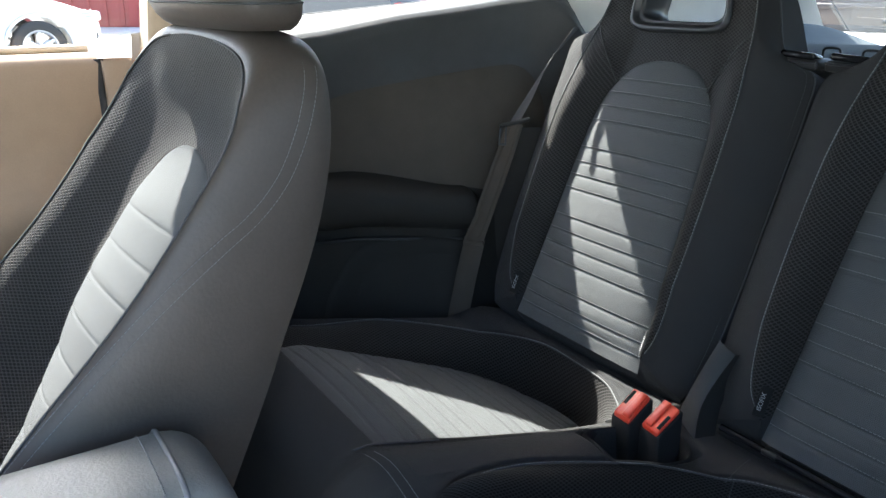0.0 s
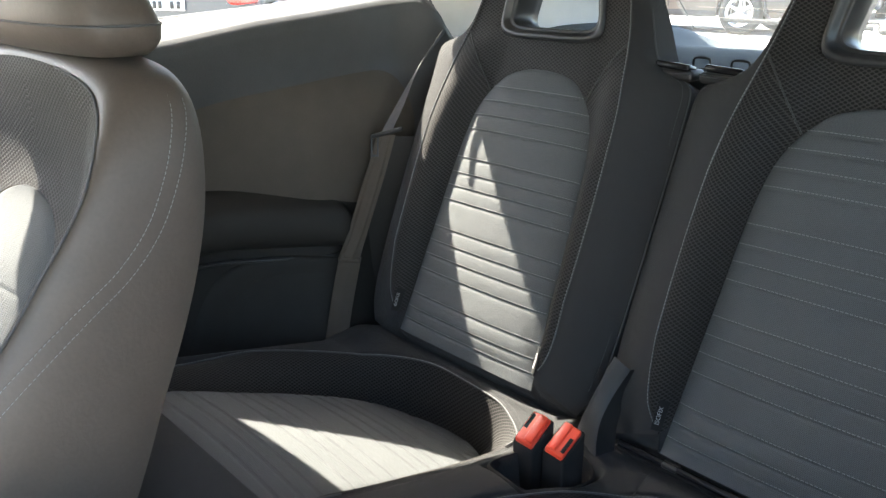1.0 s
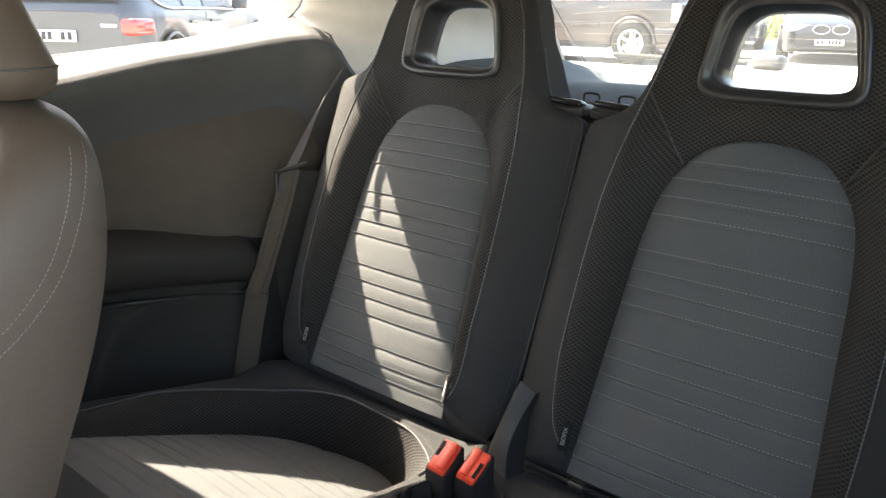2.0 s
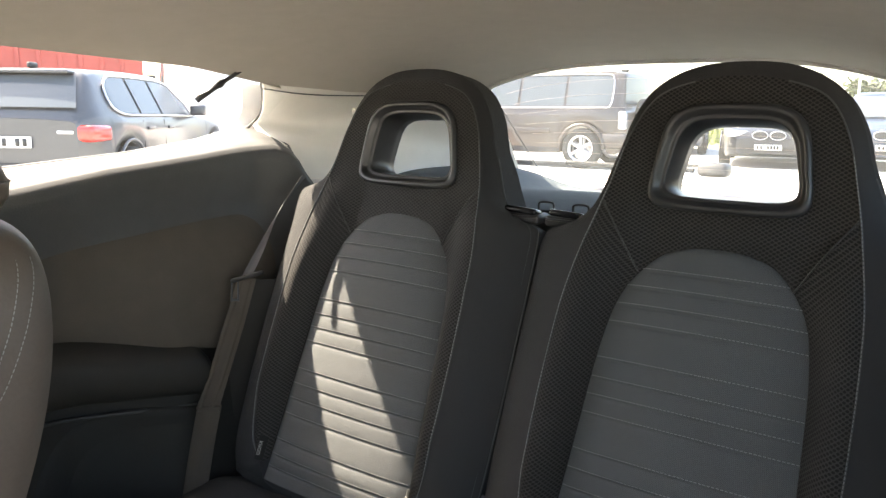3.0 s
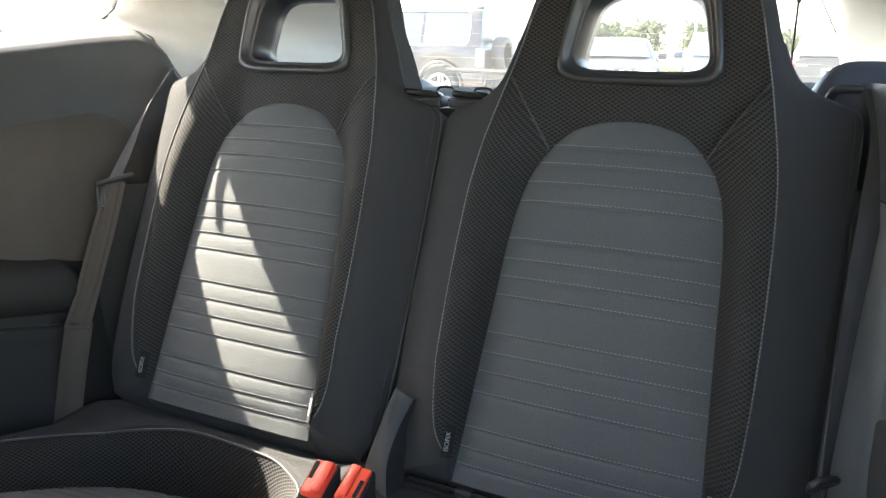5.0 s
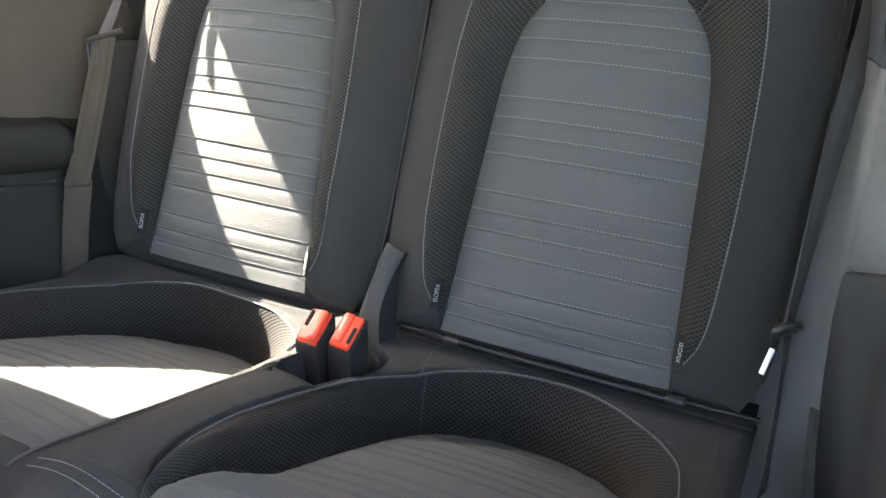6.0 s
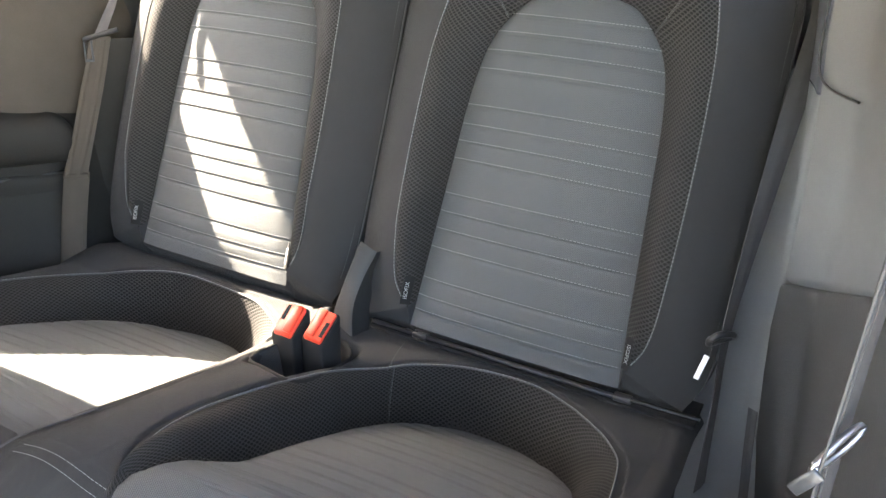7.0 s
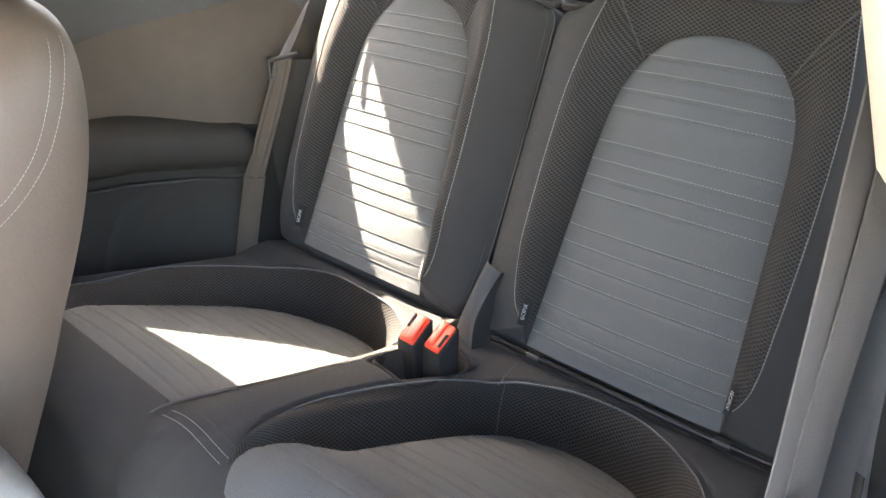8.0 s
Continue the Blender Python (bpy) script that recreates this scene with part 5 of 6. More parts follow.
# ---- doors, floor and front of the cabin ----
def front_side():
    """Passenger door and the pillar behind it."""
    d = thing("door_1", (-0.68, -0.9, 0.3), "closed passenger door with tan lower trim, window above", "car door", kind="structure")
    sh = np.array([0.68, 0.9, -0.3])
    put = lambda p: (p[0] + sh, p[1], p[2])
    ys = np.linspace(-1.65, -0.553, 30)
    rows = [(-0.735, 0.935), (-0.715, 0.94), (-0.695, 0.938), (-0.682, 0.925), (-0.68, 0.88), (-0.676, 0.82), (-0.672, 0.76), (-0.65, 0.745), (-0.64, 0.7), (-0.66, 0.66), (-0.665, 0.5), (-0.66, 0.28)]
    P = np.stack([np.stack([np.full(30, x), ys, np.full(30, z)], 1) for x, z in rows])
    part("trim", put(grid(P)), DOORTAN, d)
    part("outer_skin", put(grid(np.stack([np.stack([np.full(30, x), ys, np.full(30, z)], 1) for x, z in ((-0.735, 0.935), (-0.79, 0.8), (-0.8, 0.5), (-0.76, 0.22))]))), PAINTED, d)
    part("window_seal", put(tube([(-0.722, -1.65, 0.942), (-0.722, -0.56, 0.944)], 0.007, 6)), BEIGEWARM, d)
    pane("pane", put(grid([[(-0.722, -1.6, 0.94), (-0.722, -0.5, 0.94)], [(-0.585, -1.35, 1.2), (-0.585, -0.5, 1.2)]])), GLASS, d)
    part("door_gap", put(tube([(-0.664, -0.552, 0.3), (-0.664, -0.552, 0.75), (-0.69, -0.552, 0.93)], 0.008, 6)), RUBBER, d)
    part("pull_handle", put(tube(spline([(-0.668, -0.98, 0.8), (-0.63, -0.95, 0.79), (-0.625, -0.85, 0.785), (-0.668, -0.8, 0.79)], 20), 0.012, 8)), BEZEL, d)
    return d


front_side()


def b_pillar(sgn, light):
    p = thing("door_pillar", (sgn * 0.66, -0.47, 0.3), "centre door pillar with pale upper and darker lower trim", "pillar trim", "door pillars", kind="structure")
    sh = np.array([-sgn * 0.66, 0.47, -0.3])

    def slab(rows):
        front, back = [], []
        for x, y0, y1, z in rows:
            front.append([(sgn * (x + 0.01), y0, z), (sgn * (x + 0.002), y0 + 0.01, z), (sgn * x, (y0 + y1) / 2, z), (sgn * (x + 0.002), y1 - 0.01, z), (sgn * (x + 0.012), y1, z)])
            back.append([(sgn * (x + 0.06), y0, z), (sgn * (x + 0.06), y1, z)])
        F, K = np.array(front), np.array(back)
        p1 = joined(grid(F), grid(K), grid(np.stack([F[:, 0], K[:, 0]], 1)), grid(np.stack([F[:, -1], K[:, 1]], 1)))
        return p1[0] + sh, p1[1], p1[2]

    inner = (0.655, 0.64, 0.615, 0.585, 0.565, 0.56) if light else (0.67, 0.625, 0.572, 0.547, 0.535, 0.53)
    y0, back = (-0.487, 0.02) if light else (-0.53, 0.0)
    ends = ((-0.412, 0.93), (-0.41, 0.96), (-0.405, 1.02), (-0.397, 1.1), (-0.39, 1.16), (-0.39, 1.2))
    part("upper_trim", slab([(x, y0, y1 + back, z) for x, (y1, z) in zip(inner, ends)]), BEIGEWARM if light else BEIGE, p)
    part("lower_trim", slab([(0.6, -0.55, -0.38, 0.25), (0.61, -0.55, -0.38, 0.6), (0.63, -0.55, -0.38, 0.8), (0.66, -0.55, -0.4, 0.929)]), DOORTAN if light else GREYTRIM, p)


b_pillar(-1, True)
b_pillar(1, False)


def driver_belt():
    b = thing("front_seat_belt", (0.58, -0.5, 0.5), "grey front seat belt hanging from the door pillar", "seat belt")
    sh = np.array([-0.58, 0.5, -0.5])
    put = lambda p: (p[0] + sh, p[1], p[2])
    part("webbing", put(ribbon([(0.561, -0.474, 1.12), (0.56, -0.472, 0.98), (0.559, -0.47, 0.9), (0.558, -0.47, 0.8), (0.562, -0.465, 0.66), (0.57, -0.46, 0.45)], [(0.06, 1, 0)] * 6, 0.04)), BELTGREY, b)
    part("webbing", put(ribbon([(0.566, -0.457, 1.12), (0.566, -0.457, 0.98), (0.563, -0.457, 0.86), (0.566, -0.454, 0.66), (0.574, -0.452, 0.45)], [(0.2, 1, 0)] * 5, 0.03)), BELTGREY, b)
    loop = [(0.5545, -0.49, 0.846), (0.5556, -0.4889, 0.8496), (0.5628, -0.4778, 0.8575), (0.5675, -0.4713, 0.86), (0.5682, -0.4716, 0.8572), (0.5621, -0.4799, 0.8503)]
    part("tongue_loop", put(tube(spline(loop + loop[:1], 40)[:-1], 0.0016, 8, True)), CHROME, b, "bright steel tongue loop")
    part("tongue", put(moved(box((0.006, 0.0025, 0.014), (0, 0, 0), 0.001), Matrix.Translation((0.5535, -0.491, 0.841)) @ Matrix.Rotation(radians(35), 4, "Y"))), STEEL, b)


BELTGREY = mat("grey_belt_webbing", (0.052, 0.053, 0.055), 0.8, vary=0.1, bump=0.4, bscale=900, depth=0.0005)
driver_belt()


def floor_and_front():
    fl = thing("floor", (0, -0.6, 0.2), "dark carpeted car floor", "floor", kind="structure")
    xs, ys = np.linspace(-0.72, 0.72, 30), np.linspace(-2.0, 1.05, 40)
    X, Y = np.meshgrid(xs, ys)
    Z = 0.03 + 0.1 * np.exp(-((X / 0.12) ** 4)) * (Y < -0.45)
    part("carpet", grid(np.stack([X, Y + 0.6, Z], -1)), CARPET, fl)
    part("pan", box((1.5, 3.1, 0.03), (0, 0.12, -0.01), 0.004), PLASTIC, fl)
    dash = thing("dashboard", (0, -1.75, 0.3), "dark dashboard below the windscreen", "dashboard", kind="structure")
    part("top", box((1.4, 0.5, 0.22), (0, -0.05, 0.5), 0.06, 4), PLASTIC, dash)
    part("bulkhead", box((1.5, 0.06, 0.8), (0, -0.35, 0.25), 0.01), PLASTIC, dash)
    ws = thing("window_4", (0, -1.9, 0.9), "sloping windscreen of clear glass", "window", kind="structure")
    pane("pane", grid([[(-0.66, -0.35, 0.0), (0.66, -0.35, 0.0)], [(-0.54, 0.27, 0.27), (0.54, 0.27, 0.27)]]), GLASS, ws)
    for s in (-1, 1):
        part("pillar", tube([(s * 0.72, -0.4, 0.02), (s * 0.57, 0.3, 0.27)], 0.035, 8), BEIGE, ws)
    sill = thing("door_sill", (0.72, -1.0, 0.25), "grey sill of the open driver's door", "door sill", kind="structure")
    part("sill", box((0.12, 1.1, 0.12), (0, 0, 0.0), 0.02, 3), PLASTIC, sill)


floor_and_front()


def strap_hook():
    """Small black strap hanging from the roof rail at the quarter window."""
    h = thing("strap", (-0.55, 0.04, 1.11), "short black strap with a metal tip on the roof rail", "strap")
    sh = np.array([0.55, -0.04, -1.11])
    put = lambda p: (p[0] + sh, p[1], p[2])
    line = spline([(-0.545, 0.1, 1.134), (-0.552, 0.088, 1.124), (-0.562, 0.072, 1.112), (-0.568, 0.063, 1.103), (-0.577, 0.049, 1.093)], 30)
    part("cord", put(tube(line, np.interp(np.linspace(0, 1, 30), [0, 0.3, 0.45, 0.6, 0.8, 1], [0.003, 0.0035, 0.0075, 0.004, 0.0045, 0.006]), 8)), PLASTIC, h)
    part("cord", put(tube(line + np.array([0.0, 0.011, 0.004]), 0.0022, 8)), PLASTIC, h)
    part("tip", put(tube([(-0.575, 0.051, 1.095), (-0.58, 0.046, 1.089)], 0.0055, 8)), STEEL, h)


strap_hook()


def shelf_cord():
    c = thing("shelf_cord", (0.37, 0.5, 1.0), "thin black parcel shelf cord with a toggle", "cord")
    sh = np.array([-0.37, -0.5, -1.0])
    put = lambda p: (p[0] + sh, p[1], p[2])
    part("cord", put(tube([(0.373, 0.48, 1.115), (0.372, 0.49, 1.06), (0.37, 0.52, 0.95)], 0.0016, 6)), PLASTIC, c)
    part("toggle", put(tube([(0.373, 0.478, 1.1), (0.373, 0.48, 1.092), (0.373, 0.481, 1.08), (0.373, 0.482, 1.072)], [0.002, 0.006, 0.005, 0.002], 8)), PLASTIC, c)
    part("pin", put(tube([(0.369, 0.477, 1.116), (0.38, 0.478, 1.117)], 0.003, 8)), PLASTIC, c)


shelf_cord()


# ---- outside ----
ASPHALT = mat("pale_asphalt", (0.42, 0.41, 0.385), 0.9, vary=0.2, scale=0.6, bump=0.5, bscale=60, depth=0.01)
GRASS = mat("dry_grass", (0.2, 0.22, 0.07), 0.9, vary=0.35, scale=1.2, bump=0.8, bscale=20, depth=0.05)


def ground():
    xs = np.r_[-900, -300, -100, np.linspace(-40, 40, 41), 100, 300, 900]
    X, Y = np.meshgrid(xs, xs)
    solid("ground", grid(np.stack([X, Y, 0 * X], -1)), ASPHALT, "sunlit pale parking lot asphalt", "ground", kind="structure", smooth=False)


ground()

CARGLASS = mat("dark_car_glass", (0.08, 0.095, 0.11), 0.08, 0.0, vary=0.05, bump=0.0, spec=0.22)
TYRE = mat("tyre_rubber", (0.025, 0.025, 0.025), 0.85)
ALLOY = mat("alloy_rim", (0.6, 0.6, 0.62), 0.3, 0.9, vary=0.05, bump=0.0)
TAIL = mat("red_tail_lamp", (0.55, 0.03, 0.02), 0.15, coat=1.0, bump=0.0)
LAMP = mat("clear_head_lamp", (0.6, 0.62, 0.65), 0.1, 0.5, bump=0.0)
PLATE = mat("white_number_plate", (0.75, 0.75, 0.72), 0.5, bump=0.0)
BAR = mat("dark_plate_bar", (0.03, 0.03, 0.03), 0.6, bump=0.0)


def paint(name, color, metal=0.3):
    return mat(name, color, 0.3, metal, vary=0.05, bump=0.0, coat=0.45)


def wheel(parent, at, r, w):
    wh = part("wheel", moved(wheel_tyre(r, w), Matrix.Translation(at)), TYRE, parent)
    part("rim", moved(wheel_rim(r, w), Matrix.Translation(at)), ALLOY, wh, "alloy rim")


def lathe(prof, n=28):
    a = np.linspace(0, 2 * np.pi, n, endpoint=False)
    P = np.array([[(r * np.cos(t), y, r * np.sin(t)) for t in a] for y, r in prof])
    return grid(P, True)


def wheel_tyre(r, w):
    return lathe([(-w / 2 + 0.01, r * 0.66), (-w / 2, r * 0.7), (-w / 2, r * 0.92), (-w / 2 + 0.02, r * 0.985), (0, r), (w / 2 - 0.02, r * 0.985), (w / 2, r * 0.92), (w / 2, r * 0.7), (w / 2 - 0.01, r * 0.66)])


def wheel_rim(r, w):
    out = [lathe([(s * (w / 2 - 0.005), r * 0.66), (s * (w / 2 - 0.012), r * 0.58), (s * (w / 2 - 0.08), r * 0.56)]) for s in (-1, 1)]
    for s in (-1, 1):
        for k in range(6):
            m = Matrix.Rotation(k * math.pi / 3, 4, "Y") @ Matrix.Translation((0, s * (w / 2 - 0.03), r * 0.33))
            out.append(moved(box((r * 0.13, 0.03, r * 0.56), (0, 0, 0), 0.01), m))
        out.append(lathe([(s * (w / 2 - 0.015), 0.001), (s * (w / 2 - 0.015), r * 0.14), (s * (w / 2 - 0.05), r * 0.16)], 14))
    return joined(*out)


def vehicle(name, m, L, W, H, body_mat, label, hood, screen, roof0, roof1, tail, belt, nose_z, tail_z, clear=0.22, r=0.33, front_axle=0.82, rear_axle=0.82, pillars=(0.5,), lower_dark=True, spare=False, rails=False, shoulder=0.04, tail_mat=TAIL, tall_lamps=False, rear_pillar=0.22):
    """A parked car. Its own x runs from the tail (0) to the nose (L); y across; hood, screen, roof0, roof1, tail: where the screens start and end."""
    car = thing(name, (0, 0, 0), label, "car", "parked cars")
    car.matrix_world = m
    axles = (rear_axle, L - front_axle)
    gap = r + 0.07
    st = np.unique(np.round(np.r_[0.0, 0.03, 0.08, 0.15, np.linspace(0.2, L - 0.2, 40), L - 0.1, L - 0.05, L, tail, roof0, roof1, screen, hood, [a + gap * math.cos(q) for a in axles for q in np.linspace(0, math.pi, 11)]], 3))
    belt_at = lambda x: np.interp(x, [0, 0.1, max(tail, 0.12), screen, hood, L - 0.5, L - 0.12, L], [tail_z - 0.06, tail_z, belt, belt - 0.03, belt - 0.04, nose_z, nose_z - 0.13, nose_z - 0.27])
    crown = spline([(roof0, H - 0.05), (roof0 + 0.3, H - 0.01), ((roof0 + roof1) / 2, H), (roof1 - 0.3, H - 0.015), (roof1, H - 0.06)], 40)

    def roof_at(x):
        x = np.asarray(x, float)
        z = np.interp(x, np.r_[tail, crown[:, 0], screen], np.r_[belt + 0.02, crown[:, 1], belt])
        return np.where((x <= tail) | (x >= screen), belt_at(x) + 0.02, np.maximum(z, belt_at(x) + 0.02))

    half_at = lambda x: W / 2 * np.interp(x, [0, 0.06, 0.2, 0.6, L - 0.9, L - 0.35, L - 0.1, L], [0.78, 0.88, 0.95, 1.0, 1.0, 0.94, 0.82, 0.66])
    top_half = lambda x: half_at(x) * (0.93 - 0.2 * np.clip((roof_at(x) - belt_at(x)) / (H - belt), 0, 1))

    def low_at(x):
        z = np.interp(x, [0, 0.2, L - 0.3, L], [0.42, clear, clear, 0.3])
        for a in axles:
            z = np.maximum(z, r + np.sqrt(np.maximum(gap**2 - (x - a) ** 2, 0)) if abs(x - a) < gap else 0)
        return z

    rows = []
    for x in st:
        b, z, h, zr, hr = low_at(x), belt_at(x), half_at(x), roof_at(x), top_half(x)
        side = [(h * 0.93, b), (h * 0.985, min(b + 0.07, z - 0.06)), (h, b + (z - b) * 0.5), (h * 0.995, b + (z - b) * 0.8), (h * (1 - shoulder * 0.6), z - 0.03), (h * (1 - shoulder), z), (hr + (h * 0.95 - hr) * 0.5, (z + zr - 0.06) / 2), (hr, max(zr - 0.06, z + 0.004)), (hr * 0.93, zr - 0.015), (hr * 0.6, zr), (0, zr + 0.008)]
        rows.append([(x, -y, q) for y, q in side] + [(x, y, q) for y, q in side[-2::-1]])
    P = np.array(rows)
    part("body", joined(grid(P[:, ::-1]), cap(P[0]), cap(P[-1][::-1]), grid(P[:, [-1, 0]])), body_mat, car, smooth=True)

    def on_side(x, q, sgn, out=0.012):
        """A place on the cabin's side, q of the way from the waist to the roof."""
        z, h, zr, hr = belt_at(x), half_at(x), roof_at(x), top_half(x)
        low, high = h * (1 - shoulder), hr
        return np.stack([x, sgn * (low + (high - low) * q + out), z + (np.maximum(zr - 0.06, z + 0.004) - z) * q], -1)

    a, d = max(tail, 0.0) + rear_pillar, screen - 0.3
    cuts = [a, *[a + (d - a) * f for f in pillars], d]
    bow = 0.34 if rear_pillar > 0.4 else 0.08
    arch_top = lambda x: np.sqrt(np.clip(1 - np.clip((a + bow - x) / bow, 0, 1) ** 2, 0, 1)) * 0.5 + 0.5
    for sgn in (-1, 1):
        for x0, x1 in zip(cuts, cuts[1:]):
            xs = np.linspace(x0 + 0.03, x1 - 0.03, 13)
            top, foot = 0.94 * arch_top(xs), 0.08 + 0.5 * (1 - arch_top(xs))
            part("side_window", grid(np.stack([on_side(xs, foot + (top - foot) * q, sgn) for q in (0, 0.33, 0.67, 1)])), CARGLASS, car, "reflecting side window")
        xs = np.r_[np.linspace(a, a + bow, 14), np.linspace(a + bow, d, 20)[1:]]
        edge = np.concatenate([on_side(xs, 0.03 + 0.5 * (1 - arch_top(xs)), sgn, 0.016), on_side(xs[::-1], 0.98 * arch_top(xs[::-1]), sgn, 0.014)])
        part("window_trim", tube(edge, 0.013, 5, True), ALLOY, car, "bright trim round the side windows")
        for f in pillars[:2]:
            x = a + (d - a) * f
            zs = np.linspace(clear + 0.15, belt - 0.05, 8)
            part("door_gap", tube(np.stack([np.full(8, x), sgn * (np.interp(zs, [clear, clear + 0.5 * (belt - clear), belt], [0.985, 1.0, 0.975]) * W / 2), zs], 1), 0.007, 4), BAR, car)
            part("door_handle", box((0.2, 0.03, 0.035), (x + 0.2, sgn * (W / 2 * 1.0), belt - 0.14), 0.01), body_mat, car)
        part("mirror", box((0.12, 0.2, 0.14), (d - 0.05, sgn * (W / 2 + 0.07), belt + 0.06), 0.03), body_mat, car)
        part("sill", box((L - front_axle - rear_axle - 2 * gap, 0.05, 0.12), ((rear_axle + L - front_axle) / 2, sgn * (W / 2 * 0.97), clear + 0.04), 0.02), BAR if lower_dark else body_mat, car)
        if rails:
            hr = float(top_half((roof0 + roof1) / 2)) * 0.9
            part("roof_rail", tube(spline([(roof0 + 0.15, sgn * hr, H - 0.04), (roof0 + 0.4, sgn * hr, H + 0.03), ((roof0 + roof1) / 2, sgn * hr, H + 0.045), (roof1 - 0.5, sgn * hr, H + 0.03), (roof1 - 0.25, sgn * hr, H - 0.03)], 20), 0.018, 6), ALLOY, car)
        for x in axles:
            arch = np.linspace(0.0, np.pi, 22)
            lip = np.stack([x + gap * np.cos(arch), np.full(22, sgn * (W / 2 + 0.004)), r + gap * np.sin(arch)], 1)
            part("wheel_arch", tube(lip, 0.035 if lower_dark else 0.018, 6), body_mat, car, "flared arch over the wheel")
            wheel(car, (x, sgn * (W / 2 - 0.08), r), r, 0.23)
        if tall_lamps:
            part("tail_lamp", box((0.14, 0.2, 0.34), (0.06, sgn * (W / 2 - 0.13), tail_z - 0.2), 0.035), tail_mat, car, "tall tail lamp at the body's corner")
        else:
            lamp = part("tail_lamp", moved(box((0.36, 0.46, 0.17), (0, 0, 0), 0.05, 3), Matrix.Translation((0.19, sgn * (W / 2 - 0.24), tail_z - 0.17)) @ Matrix.Rotation(sgn * 0.16, 4, "Z")), tail_mat, car, "wide red tail lamp round the corner")
            part("lamp_strip", box((0.02, 0.16, 0.03), (0.0, sgn * (W / 2 - 0.32), tail_z - 0.16), 0.008), PLATE, lamp)
        part("head_lamp", moved(box((0.3, 0.42, 0.13), (0, 0, 0), 0.04), Matrix.Translation((L - 0.2, sgn * (W / 2 - 0.33), nose_z - 0.17)) @ Matrix.Rotation(sgn * -0.35, 4, "Z")), LAMP, car, "clear head lamp")
        part("grille", box((0.05, 0.3, 0.16), (L - 0.02, sgn * 0.17, nose_z - 0.19), 0.04), BAR, car, "black grille half with bright rim")
        part("grille_rim", tube([(L + 0.008, sgn * 0.17 + 0.15 * math.cos(t), nose_z - 0.19 + 0.085 * math.sin(t)) for t in np.linspace(0, 2 * math.pi, 20, endpoint=False)], 0.009, 5, True), ALLOY, car)
        part("fog_lamp", box((0.05, 0.24, 0.1), (L - 0.08, sgn * (W / 2 - 0.3), 0.45), 0.03), BAR, car)
    # rear window and windscreen, on the slopes
    for x0, x1, zlow, out, nm in ((max(tail, 0.0) - 0.012, roof0 - 0.012, belt + 0.05, -0.014, "rear_window"), (screen, roof1, belt + 0.02, 0.014, "windscreen")):
        g = []
        for q in np.linspace(0.04, 0.9, 6):
            x, z = x0 + (x1 - x0) * q, zlow + (H - 0.07 - zlow) * q
            w = (0.77 - 0.14 * q) * W / 2
            ys = np.linspace(-w, w, 9)
            g.append(np.stack([x + out + 0.04 * np.sign(-out) * (ys / w) ** 2 * 0.5, ys, np.full(9, z + 0.012)], 1))
        part(nm, grid(np.array(g)), CARGLASS, car, "dark reflecting glass")
    part("lower_intake", box((0.06, W * 0.6, 0.16), (L - 0.03, 0, 0.38), 0.03), BAR, car)
    part("bumper_strip", box((0.08, W * 0.74, 0.16), (-0.01, 0, 0.44), 0.04), BAR, car)
    if rear_pillar > 0.4:
        part("roof_spoiler", box((0.2, W * 0.6, 0.035), (roof0 - 0.04, 0, H - 0.055), 0.015), body_mat, car, "spoiler over the rear window")
    part("roof_aerial", box((0.16, 0.05, 0.06), (roof0 + 0.25, 0, H + 0.02), 0.02), BAR, car)
    for x, z, k in ((L + 0.03, nose_z - 0.43, 1), (-0.02, tail_z - 0.26, -1)):
        pl = part("number_plate", box((0.02, 0.52, 0.11), (x, 0, z), 0.004), PLATE, car, "white number plate")
        for y in (-0.2, -0.13, 0.0, 0.06, 0.12, 0.18):
            part("plate_bar", box((0.005, 0.042, 0.075), (x + k * 0.011, y, z), 0), BAR, pl)
    if spare:
        part("spare_wheel", moved(joined(wheel_tyre(0.36, 0.24), lathe([(-0.1, 0.001), (-0.13, 0.2), (-0.1, 0.32)])), Matrix.Translation((-0.15, 0.12, 1.0)) @ Matrix.Rotation(math.pi / 2, 4, "Z")), BAR, car, "spare wheel in a dark cover")
        for sgn in (-1, 1):
            part("side_moulding", box((1.9, 0.03, 0.09), (L / 2, sgn * (W / 2 + 0.012), 0.72), 0.012), body_mat, car)
            part("bumper_corner", box((0.5, 0.24, 0.3), (0.2, sgn * (W / 2 - 0.12), 0.55), 0.07, 3), body_mat, car)
    return car


def head(x, y, deg):
    """Tail's middle at x, y; the nose points deg degrees from +x."""
    return pose(x, y, 0, 0, 0, deg)


BROWN = paint("brown_grey_paint", (0.062, 0.052, 0.048))
GREYBLUE = paint("grey_blue_paint", (0.05, 0.054, 0.061), 0.0)
BLACKP = paint("black_paint", (0.02, 0.022, 0.028))
NAVY = paint("dark_blue_paint", (0.03, 0.045, 0.075))
WHITE = paint("white_paint", (0.8, 0.8, 0.8), 0.0)

